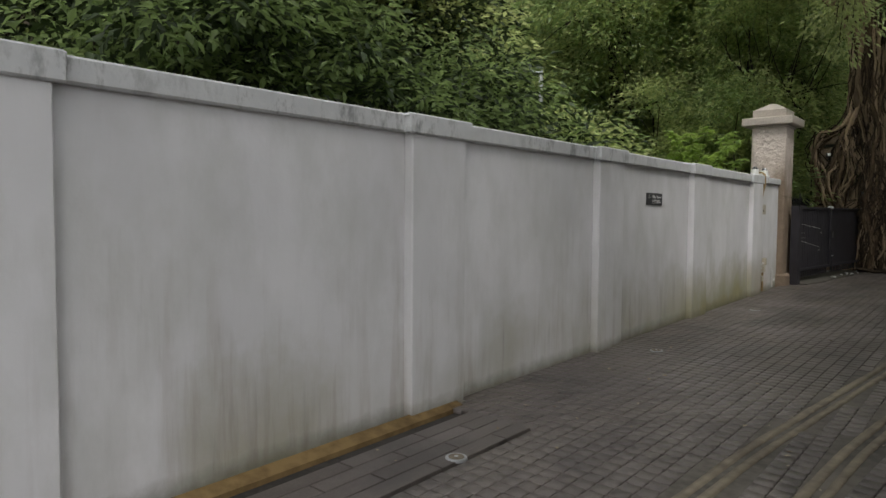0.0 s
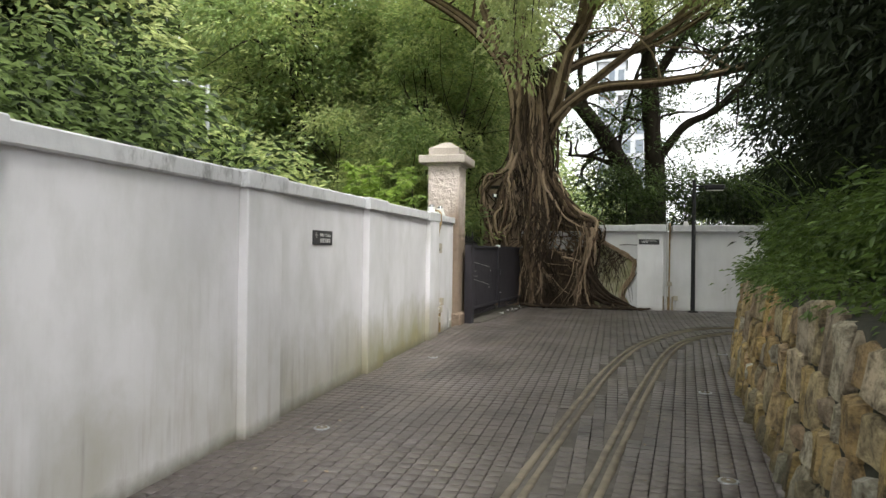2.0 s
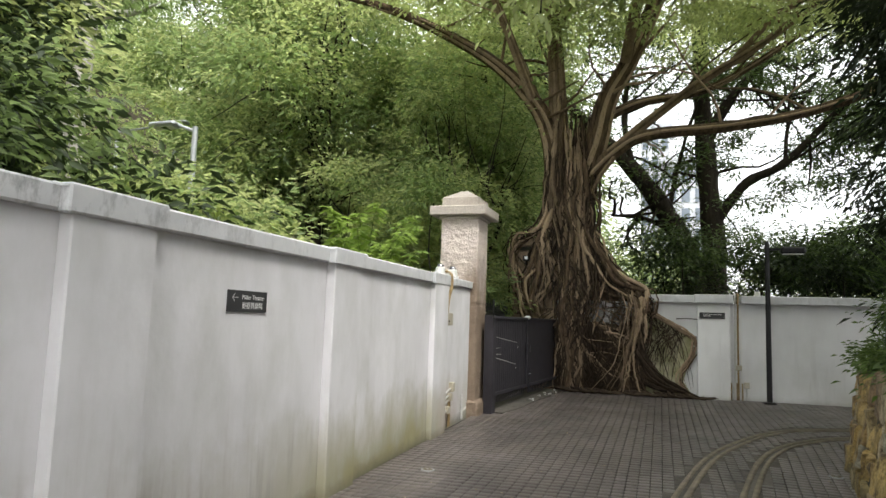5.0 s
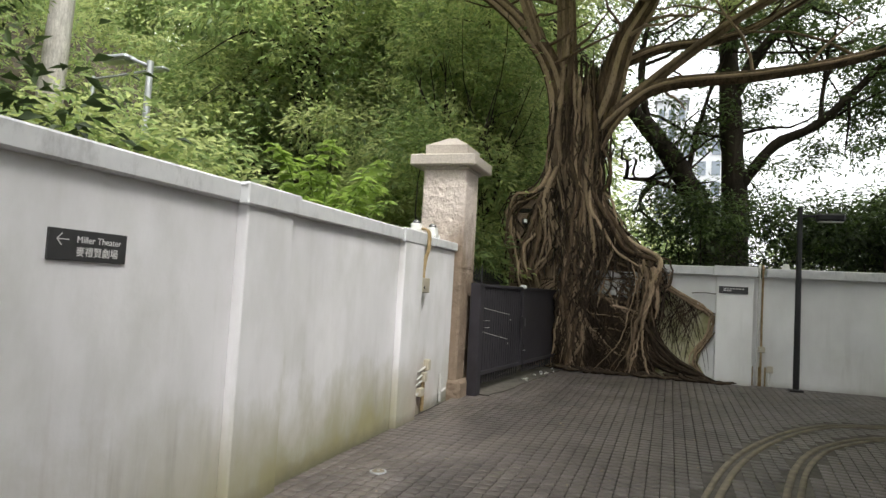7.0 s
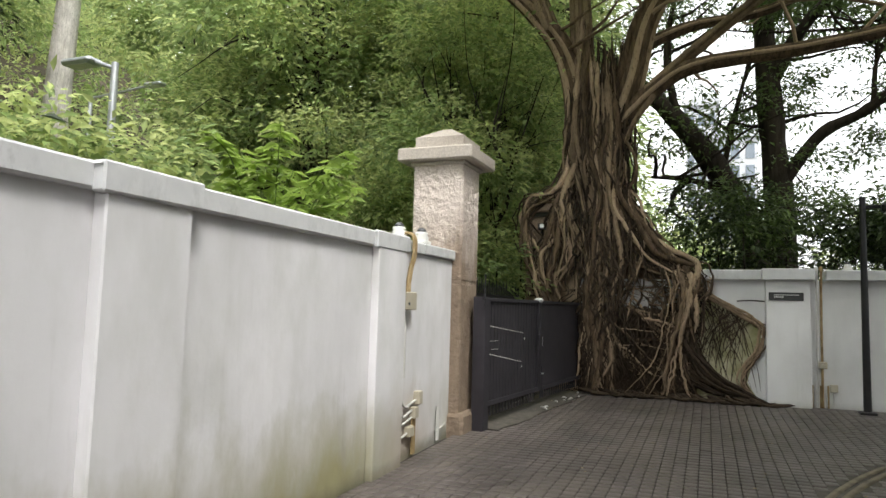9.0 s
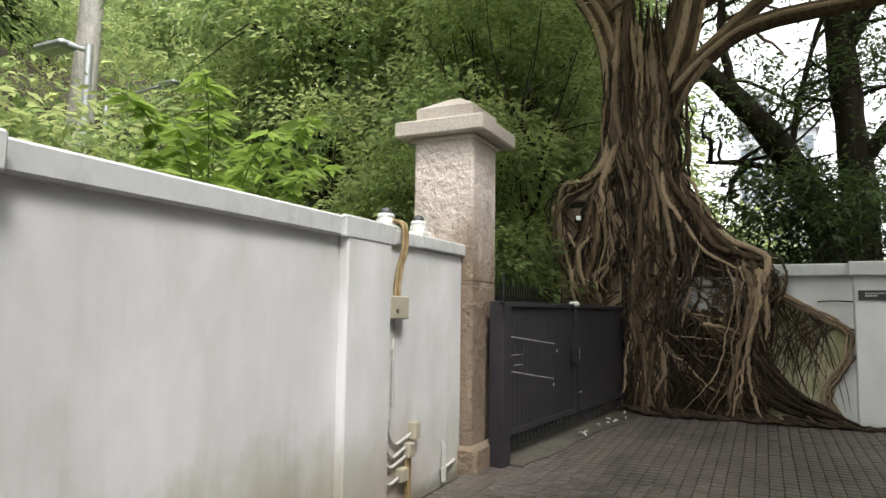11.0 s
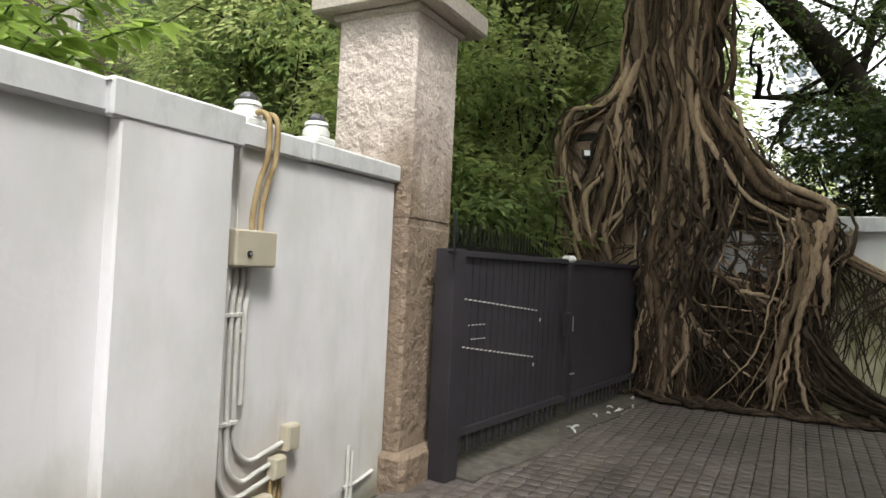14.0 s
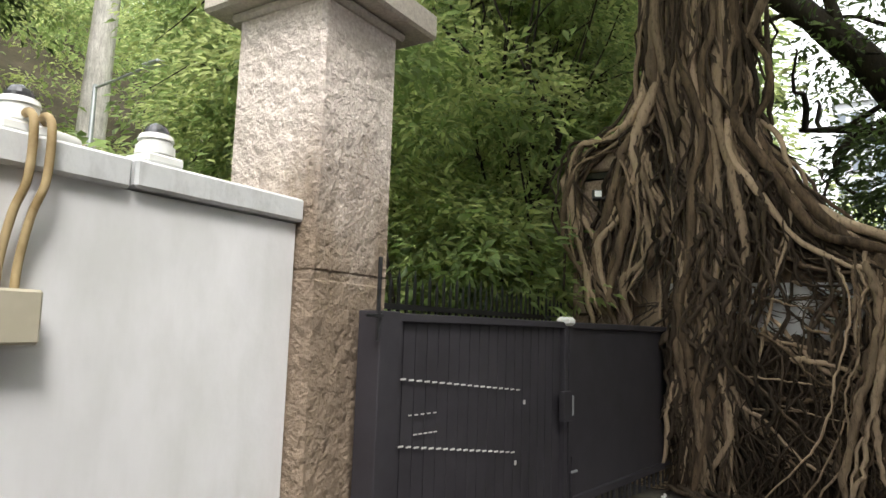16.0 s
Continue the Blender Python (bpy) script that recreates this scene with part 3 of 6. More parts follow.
build_gate()
def gate_sill():
    bm = bmesh.new()
    box(bm, 0.05, 3.3, -0.20, 0.34, 0.0, 0.05)
    bmesh.ops.subdivide_edges(bm, edges=[e for e in bm.edges if e.calc_length() > 1], cuts=40)
    d = (GB - GA).normalized()
    bmesh.ops.transform(bm, matrix=pose(GA.x, GA.y, 0, 0, 0, math.degrees(math.atan2(d.y, d.x))), verts=bm.verts)
    for v in bm.verts:
        if v.co.x > GA.x + (v.co.y - GA.y) * 0.135 + 0.1:
            v.co.x += 0.05 * noise.noise(v.co * 2.3) + 0.02 * noise.noise(v.co * 9)
        v.co.z += G(v.co.x, v.co.y) - 0.035
    tagged(part("gate_sill", bm, M_BED), "low worn concrete sill under the gate", "sill", kind="structure")


gate_sill()


def back_fence():
    top = base("spiked_fence", -3.2, 14.5, 0.3, "dark spiked railing standing behind the gate", "fence")
    n = 36
    for i in range(n):
        y = 13.25 + i * 3.0 / n
        bm = bmesh.new()
        h = 1.80 + 0.05 * (i % 2)
        box(bm, -3.208, -3.192, y - 0.008, y + 0.008, 0.2, h)
        cyl(bm, 0.009, 0.001, h, h + 0.06, Matrix.Translation((-3.2, y, 0)), 5)
        adopt(part("picket", bm, M_BLACK), top)
    for z in (0.5, 1.66):
        bm = bmesh.new()
        box(bm, -3.212, -3.188, 13.2, 16.3, z, z + 0.035)
        adopt(part("rail", bm, M_BLACK), top)


back_fence()

# ---- far wall ----
WY = 16.18


def wall_far():
    w = tagged(bx("wall_north", -2.25, 14, WY, WY + 0.3, -0.3, 1.99, M_WALL2), "white painted boundary wall at the end of the lane", "wall", kind="structure")
    bx("pilaster", 0.25, 0.78, WY - 0.17, WY - 0.001, -0.2, 1.99, M_WALL2, w, bevel=0.008)
    bx("pilaster", 5.4, 5.95, WY - 0.12, WY - 0.001, -0.2, 1.99, M_WALL2, w, bevel=0.008)
    c = tagged(bx("wall_coping", -0.66, 0.80, WY - 0.1, WY + 0.38, 1.99, 2.13, M_COPE, bevel=0.012), "pale weathered coping on the white wall at the lane's end", "coping", kind="structure")
    bx("coping_block", 0.20, 0.83, WY - 0.24, WY - 0.09, 1.985, 2.14, M_COPE, c, bevel=0.01)
    bx("coping_length", 0.97, 14, WY - 0.1, WY + 0.38, 1.99, 2.13, M_COPE, c, bevel=0.012)
    w["category"] = "wall"


wall_far()

# ---- rubble wall ----
STONE_PATH = smooth_path([(0.20, -7, 0), (0.38, -2.0, 0), (0.55, 2.0, 0), (0.73, 5.0, 0), (0.82, 6.2, 0), (0.88, 7.4, 0), (1.0, 8.75, 0), (1.2, 10.2, 0), (1.42, 11.3, 0), (1.75, 12.4, 0), (2.3, 13.6, 0), (3.3, 14.6, 0), (5.0, 15.2, 0), (9.0, 15.4, 0)], 260)


def path_frame(P):
    tan = np.gradient(P, axis=0)
    tan /= np.linalg.norm(tan, axis=1)[:, None]
    return tan, np.stack([tan[:, 1], -tan[:, 0], np.zeros(len(P))], 1)


TOPZ = 1.20


def stone_core():
    P = STONE_PATH
    tan, out = path_frame(P)
    v = []
    prof = [(0.05, -0.3), (0.05, 0.1), (0.19, TOPZ), (0.6, 1.28), (6.5, 2.0), (14, 2.5)]
    for p, o in zip(P, out):
        for dx, z in prof:
            q = p + o * dx
            v.append((q[0], q[1], z if z > 1 else G(*p[:2]) + z - 0.03))
    k = len(prof)
    f = [(i * k + j, (i + 1) * k + j, (i + 1) * k + j + 1, i * k + j + 1) for i in range(len(P) - 1) for j in range(k - 1)]
    return tagged(raw("rubble_wall", v, f, M_MORTAR), "low curved retaining wall of tan and rust rubble stone, mossy joints", "retaining wall", kind="structure")


STONE_WALL = stone_core()


# ---- things on the long wall ----
def tube_part(name, pts, r, mat, top, n=None, sides=10, label=""):
    T = Tubes()
    p = smooth_path(pts, n or max(8, len(pts) * 6)) if len(pts) > 2 else np.array(pts, float)
    T.add(p, r, sides)
    return adopt(T.out(name, mat, None, label), top)


def cap_part(name, x, y, z0, z1, r0, r1, mat, top, n=24, axis=None, label=""):
    bm = bmesh.new()
    cyl(bm, r0, r1, z0, z1, Matrix.Translation((x, y, 0)) if axis is None else axis, n)
    bmesh.ops.bevel(bm, geom=[e for e in bm.edges if e.calc_face_angle(0) > 1.0], offset=min(r0, z1 - z0) * 0.12, segments=2, affect="EDGES")
    return adopt(part(name, bm, mat, None, label), top)


def power_box():
    x0, x1, y0, y1, z0, z1 = -2.92, -2.835, 11.235, 11.475, 1.48, 1.635
    top = base("junction_box", x0, (y0 + y1) / 2, z0, "beige steel junction box with black key lock, fixed on the wall", "electrical box")
    bm = bmesh.new()
    box(bm, x0 + 0.03, x1, y0, y1, z0, z1, bevel=0.008)
    adopt(part("cover", bm, M_BEIGE), top)
    bm = bmesh.new()
    box(bm, x0, x0 + 0.03, y0 + 0.006, y1 - 0.006, z0 + 0.004, z1 - 0.004)
    adopt(part("back_box", bm, M_BEIGE), top)
    m = Matrix.Translation((x1, y0 + 0.075, z0 + 0.055)) @ Matrix.Rotation(radians(90), 4, "Y")
    cap_part("lock", 0, 0, 0, 0.008, 0.014, 0.013, M_BLACK, top, 16, m)
    m2 = Matrix.Translation((x1 + 0.008, y0 + 0.075, z0 + 0.055)) @ Matrix.Rotation(radians(90), 4, "Y")
    cap_part("key_slot", 0, 0, 0, 0.003, 0.006, 0.006, M_STEEL, top, 12, m2)


power_box()


def conduits():
    for i, y in enumerate((11.265, 11.303, 11.340, 11.365)):
        top = base("conduit", -2.92, y, 0.5, "painted grey electrical conduit clipped to the wall", "pipe", "conduits below the junction box")
        x = -2.90
        yo = 11.27 + 0.037 * i
        if i < 3:
            zb = (0.50, 0.56, 0.64)[i]
            ye = (11.575, 11.575, 11.645)[i]
            R = 0.12
            pts = [(x, yo, 1.47), (x, yo - 0.005, 1.38), (x, y - 0.01, 1.27), (x, y - 0.01, 1.0), (x, y, zb + R + 0.06), (x, y + 0.02, zb + 0.07), (x, y + R * 0.8, zb + 0.005), (x, ye - 0.1, zb + 0.02), (x, ye, zb + 0.04)]
        else:
            pts = [(x - 0.005, yo, 1.47), (x - 0.005, yo, 1.35), (x + 0.012, y - 0.008, 1.27), (x + 0.012, y - 0.008, 0.9)]
        tube_part("pipe", pts, 0.0115, M_PIPE, top, 50)
        for zc in ((1.27, 0.82) if i < 3 else (1.2,)):
            bm = bmesh.new()
            box(bm, x - 0.012, x + 0.014, y - 0.028 + (0.0 if i < 3 else -0.01), y + 0.010, zc, zc + 0.018, bevel=0.003)
            adopt(part("clip", bm, M_PIPE), top)
    for k, (y, z, w, h) in enumerate(((11.685, 0.70, 0.085, 0.12), (11.605, 0.58, 0.08, 0.10), (11.515, 0.43, 0.10, 0.09))):
        top = base("conduit_box", -2.92, y, z - h / 2, "small beige conduit box low on the stained wall", "electrical box", "small conduit boxes")
        bm = bmesh.new()
        box(bm, -2.92, -2.865, y - w / 2, y + w / 2, z - h / 2, z + h / 2, bevel=0.006)
        adopt(part("body", bm, M_BEIGE), top)
        bm = bmesh.new()
        box(bm, -2.866, -2.859, y - w / 2 + 0.008, y + w / 2 - 0.008, z - h / 2 + 0.008, z + h / 2 - 0.008, bevel=0.002)
        adopt(part("lid", bm, M_BEIGE), top)
    top = base("stub_pipes", -2.92, 11.7, 0.24, "short stained pipes dropping to the ground below the boxes", "pipe")
    for y in (11.575, 11.605, 11.635):
        tube_part("pipe", [(-2.895, y, 0.53), (-2.895, y, 0.22)], 0.009, M_RUSTPIPE, top)
    tube_part("branch", [(-2.895, 11.475, 0.42), (-2.895, 11.375, 0.40), (-2.895, 11.315, 0.41), (-2.93, 11.275, 0.44)], 0.011, M_PIPE, top)
    top = base("wall_pipes", -2.92, 12.180, 0.25, "two short grey pipes with a crossing branch near the pillar", "pipe")
    for y, z in ((12.160, 0.56), (12.195, 0.52)):
        tube_part("pipe", [(-2.895, y, z), (-2.895, y, 0.24)], 0.010, M_PIPE, top)
    tube_part("branch", [(-2.90, 12.130, 0.34), (-2.90, 12.240, 0.34), (-2.91, 12.410, 0.36)], 0.011, M_PIPE, top)
    for k, y in enumerate((11.415, 11.465)):
        top = base("stained_conduit", -2.93, y, 1.63, "ochre-stained conduit bent over the coping down to the box", "pipe", "conduits over the coping")
        pts = [(-3.03, y + 0.22, 2.105), (-3.02, y + 0.10, 2.125), (-2.97, y + 0.02, 2.15), (-2.90, y, 2.15), (-2.858, y - 0.005, 2.10), (-2.856, y - 0.008, 1.95), (-2.872, y - 0.03, 1.85), (-2.885, y - 0.045, 1.72), (-2.885, y - 0.05, 1.62)]
        tube_part("pipe", pts, 0.0125, M_RUSTPIPE, top, 60)
    top = base("grey_hose", -3.03, 11.7, 2.09, "grey corrugated hose lying along the top of the coping", "hose")
    tube_part("hose", [(-2.99, 11.435, 2.13), (-3.0, 11.6, 2.12), (-3.03, 11.635, 2.105), (-3.03, 11.9, 2.108)], 0.016, M_PIPE, top, 30)
    top = base("thin_riser", -2.92, 11.315, 1.63, "thin painted pipe rising from the box to the coping", "pipe")
    tube_part("pipe", [(-2.905, 11.300, 1.63), (-2.905, 11.300, 1.98)], 0.007, M_PIPE, top)


conduits()


def dome_camera(x, y, z, s=1.0):
    top = base("dome_camera", x, y, z, "white dome security camera with a smoked dome on the coping", "camera", "dome cameras on the copings")
    bm = bmesh.new()
    box(bm, x - 0.058 * s, x + 0.058 * s, y - 0.058 * s, y + 0.058 * s, z, z + 0.028 * s, bevel=0.006 * s)
    adopt(part("mounting_plate", bm, M_WHITEP), top)
    cap_part("housing", x, y, z + 0.028 * s, z + 0.062 * s, 0.055 * s, 0.053 * s, M_WHITEP, top)
    cap_part("collar", x, y, z + 0.062 * s, z + 0.074 * s, 0.047 * s, 0.045 * s, M_WHITEP, top)
    cap_part("dome_ring", x, y, z + 0.074 * s, z + 0.092 * s, 0.051 * s, 0.044 * s, M_WHITEP, top)
    bm = bmesh.new()
    bmesh.ops.create_uvsphere(bm, u_segments=20, v_segments=10, radius=0.037 * s, matrix=Matrix.Translation((x, y, z + 0.092 * s)))
    adopt(part("dome", bm, M_DOME), top)


dome_camera(-3.01, 11.43, 2.095, 1.25)
dome_camera(-2.99, 11.88, 2.098, 1.25)
dome_camera(1.24, 16.2, 2.13, 0.9)


def letters(text, size, m, top, mat):
    cu = bpy.data.curves.new("lettering", "FONT")
    cu.body, cu.size, cu.extrude = text, size, 0.0008
    ob = bpy.data.objects.new("lettering", cu)
    scene.collection.objects.link(ob)
    dg = bpy.context.evaluated_depsgraph_get()
    me = bpy.data.meshes.new_from_object(ob.evaluated_get(dg))
    bpy.data.objects.remove(ob)
    me.transform(m)
    me.materials.clear()
    me.materials.append(mat)
    return adopt(new("lettering", me), top)


def bars(rng, m, n, w, h, gap, top, mat):
    """Unreadable characters: small groups of strokes."""
    for i in range(n):
        bm = bmesh.new()
        x = i * (w + gap)
        for k in range(3):
            zz = h * (0.1 + 0.38 * k)
            box(bm, x, x + w, zz, zz + h * 0.12, 0, 0.001, m)
        for k in range(2):
            xx = x + w * (0.2 + 0.5 * k)
            box(bm, xx, xx + w * 0.12, 0, h, 0.0005, 0.0013, m)
        adopt(part("character", bm, mat), top)


def theatre_sign():
    rng = random.Random(3)
    x = -2.87
    top = base("direction_sign", x, 7.14, 1.56, "dark grey direction sign with white arrow and two lines of lettering", "sign")
    bm = bmesh.new()
    box(bm, x, x + 0.012, 6.925, 7.345, 1.555, 1.69, bevel=0.003)
    adopt(part("panel", bm, M_SIGN), top)
    m = Matrix.Translation((x + 0.0125, 7.065, 1.635)) @ Matrix.Rotation(radians(90), 4, "Z") @ Matrix.Rotation(radians(90), 4, "X")
    letters("Miller Theater", 0.042, m, top, M_LETTER)
    mb = Matrix.Translation((x + 0.0125, 7.065, 1.580)) @ Matrix.Rotation(radians(90), 4, "Z") @ Matrix.Rotation(radians(90), 4, "X")
    letters("\u9ea5\u79ae\u8ce2\u5287\u5834", 0.046, mb, top, M_LETTER)
    bm = bmesh.new()
    ma = Matrix.Translation((x + 0.0125, 6.965, 1.645)) @ Matrix.Rotation(radians(90), 4, "Z") @ Matrix.Rotation(radians(90), 4, "X")
    box(bm, 0, 0.06, -0.002, 0.002, 0, 0.001, ma)
    for a in (45, -45):
        box(bm, 0, 0.036, -0.002, 0.002, 0.0003, 0.0013, ma @ Matrix.Rotation(radians(a), 4, "Z"))
    adopt(part("arrow", bm, M_LETTER), top)


theatre_sign()


# ---- things on the far wall ----
def far_things():
    y = WY - 0.17
    top = base("name_sign", 0.48, y, 1.70, "small dark green sign with two lines of tiny lettering", "sign")
    bm = bmesh.new()
    box(bm, 0.285, 0.70, y - 0.012, y, 1.715, 1.825, bevel=0.003)
    adopt(part("panel", bm, M_SIGN), top)
    for z, x0, w, h in ((1.785, 0.35, 0.30, 0.013), (1.755, 0.35, 0.12, 0.02)):
        n = 14 if w > 0.2 else 5
        for i in range(n):
            bm = bmesh.new()
            box(bm, x0 + i * w / n, x0 + (i + 0.65) * w / n, y - 0.0135, y - 0.0115, z, z + h)
            adopt(part("character", bm, M_LETTER), top)
    for x, mat in ((0.865, M_PIPE), (0.915, M_RUSTPIPE)):
        top = base("wall_pipe", x, WY - 0.03, 0.33, "vertical stained pipe running down the far wall", "pipe", "vertical pipes on the far wall")
        tube_part("pipe", [(x + 0.02, WY + 0.2, 2.16), (x + 0.005, WY - 0.02, 2.17), (x, WY - 0.09, 2.12), (x, WY - 0.06, 1.9), (x, WY - 0.035, 1.5), (x, WY - 0.035, 0.9), (x, WY - 0.035, 0.33)], 0.016, mat, top, 40)
    top = base("pipe_valve", 0.92, WY - 0.06, 0.84, "beige valve box on the pipes", "valve")
    bm = bmesh.new()
    box(bm, 0.87, 0.97, WY - 0.085, WY - 0.02, 0.84, 0.93, bevel=0.008)
    adopt(part("body", bm, M_BEIGE), top)
    cap_part("knob", 0, 0, 0, 0.03, 0.018, 0.018, M_BEIGE, top, 12, Matrix.Translation((0.92, WY - 0.085, 0.885)) @ Matrix.Rotation(radians(90), 4, "X"))
    top = base("pipe_bundle", 0.89, WY - 0.03, 0.32, "cluster of thin stained pipes at the wall's foot", "pipe")
    for i in range(5):
        x = 0.80 + i * 0.045
        tube_part("pipe", [(x, WY - 0.025, 0.62 - 0.05 * (i % 2)), (x, WY - 0.025, 0.32)], 0.012, M_PIPE if i % 2 else M_RUSTPIPE, top)
    top = base("socket_box", 1.04, WY - 0.02, 0.50, "small beige outlet box on the far wall", "electrical box")
    bm = bmesh.new()
    box(bm, 1.0, 1.09, WY - 0.05, WY, 0.54, 0.64, bevel=0.006)
    adopt(part("body", bm, M_BEIGE), top)
    tube_part("pipe", [(1.045, WY - 0.02, 0.54), (1.045, WY - 0.02, 0.32)], 0.01, M_PIPE, top)
    top = base("lamp_post", 1.36, 15.86, G(1.36, 15.86), "slim black lamp post with a horizontal downlight arm", "street lamp")
    z0 = G(1.36, 15.86)
    bm = bmesh.new()
    box(bm, 1.27, 1.45, 15.77, 15.95, z0 - 0.02, z0 + 0.03, bevel=0.006)
    adopt(part("base_plate", bm, M_BLACK), top)
    cap_part("post", 1.36, 15.86, z0 + 0.03, 3.05, 0.045, 0.036, M_BLACK, top)
    bm = bmesh.new()
    box(bm, 1.38, 1.58, 15.84, 15.88, 2.90, 2.94, bevel=0.005)
    adopt(part("arm", bm, M_BLACK), top)
    bm = bmesh.new()
    box(bm, 1.56, 1.95, 15.78, 15.94, 2.84, 2.96, bevel=0.03)
    adopt(part("lamp_head", bm, M_BLACK), top)
    bm = bmesh.new()
    box(bm, 1.60, 1.92, 15.80, 15.92, 2.832, 2.843)
    adopt(part("diffuser", bm, M_LETTER), top)


far_things()


# ---- lamps behind the wall ----
def street_lamp(x, y, z0, top_z, arm, label, r=0.055):
    top = base("street_lamp", x, y, z0, label, "street lamp", "street lamps behind the wall")
    cap_part("pole", x, y, z0, top_z, r * 1.15, r * 0.85, M_STEEL, top)
    L = abs(arm)
    sgn = 1 if arm > 0 else -1
    tube_part("arm", [(x, y, top_z - 0.08), (x + sgn * L * 0.5, y, top_z - 0.02), (x + arm, y, top_z + 0.05)], 0.03, M_STEEL, top)
    bm = bmesh.new()
    xa, xb = sorted((x + arm, x + arm + sgn * 0.55))
    box(bm, xa, xb, y - 0.13, y + 0.13, top_z + 0.02, top_z + 0.11, bevel=0.035)
    adopt(part("lamp_head", bm, M_STEEL), top)
    bm = bmesh.new()
    box(bm, xa + 0.08, xb - 0.08, y - 0.09, y + 0.09, top_z + 0.01, top_z + 0.022)
    adopt(part("diffuser", bm, M_WHITEP), top)


street_lamp(-7.8, 12.5, 0.6, 4.64, -0.35, "grey steel street lamp with one short arm among foliage")
street_lamp(-15.4, 18.4, 3.0, 6.75, 1.9, "slim grey steel street lamp with a long arm, below the slope", 0.06)


# ---- trees and shrubs ----
def grow_limbs(rng, top, tp, bl, crown, radius, bark):
    """One part for each main limb, and a joined mass of twigs."""
    B = Tubes()
    for b in bl:
        p = np.array(b[:3])
        path = limb_path(rng, tp[int(rng.integers(4, 11))], p, sag=0.25)
        T = Tubes()
        T.add(path, np.linspace(radius * 0.42, radius * 0.06, 9), 6)
        T.out("limb", bark, top)
        for _ in range(3):
            e = p + rng.normal(size=3) * np.array(crown) * 0.25
            B.add(limb_path(rng, path[int(rng.integers(4, 8))], e, n=5), np.linspace(radius * 0.12, radius * 0.03, 5), 4)
    B.out("twig_mass", bark, top)["kind"] = "stuff"


def tree(label, x, y, z, height, radius, crown, leaf_mat, bark_mat, leaves, size, seed, lean=(0, 0), spread=0.8, blobs=22, slim=0.42, trunk_top=0.62, inner=None):
    """A tree: tapered trunk with limbs, and a crown of leaf sprays round the limbs' ends. crown: radii x, y, z."""
    rng = np.random.default_rng(seed)
    top = base("tree", x, y, z, label, "tree", "trees")
    T = Tubes()
    tip = np.array([lean[0], lean[1], height * trunk_top])
    tp = smooth_path([(0, 0, -0.3), (lean[0] * 0.2 + rng.normal() * 0.1, lean[1] * 0.2, height * 0.25), tip], 12)
    T.add(tp, np.linspace(radius * 1.15, radius * 0.5, 12), 10)
    T.out("trunk", bark_mat, top)
    bl = []
    centre = np.array([lean[0], lean[1], height - crown[2]])
    for i in range(blobs):
        d = rng.normal(size=3)
        d /= np.linalg.norm(d)
        p = centre + d * np.array(crown) * (0.35 + 0.65 * rng.random() ** 0.5) * spread
        s = 0.24 + 0.2 * rng.random()
        bl.append((*p, crown[0] * s, crown[1] * s, crown[2] * s * 0.7))
    grow_limbs(rng, top, tp, bl[:16], crown, radius, bark_mat)
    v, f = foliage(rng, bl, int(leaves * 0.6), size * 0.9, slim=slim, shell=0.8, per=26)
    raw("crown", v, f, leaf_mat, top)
    # The core gets a darker leaf colour that paints the crown's inner shade.
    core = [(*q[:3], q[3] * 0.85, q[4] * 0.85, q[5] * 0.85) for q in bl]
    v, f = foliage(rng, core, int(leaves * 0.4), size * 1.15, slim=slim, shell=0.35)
    raw("inner_crown", v, f, inner or (M_LEAF_MID if leaf_mat is M_LEAF_LIT else M_LEAF_INNER), top, "inner crown leaves, coloured darker to paint the shade inside")
    return top


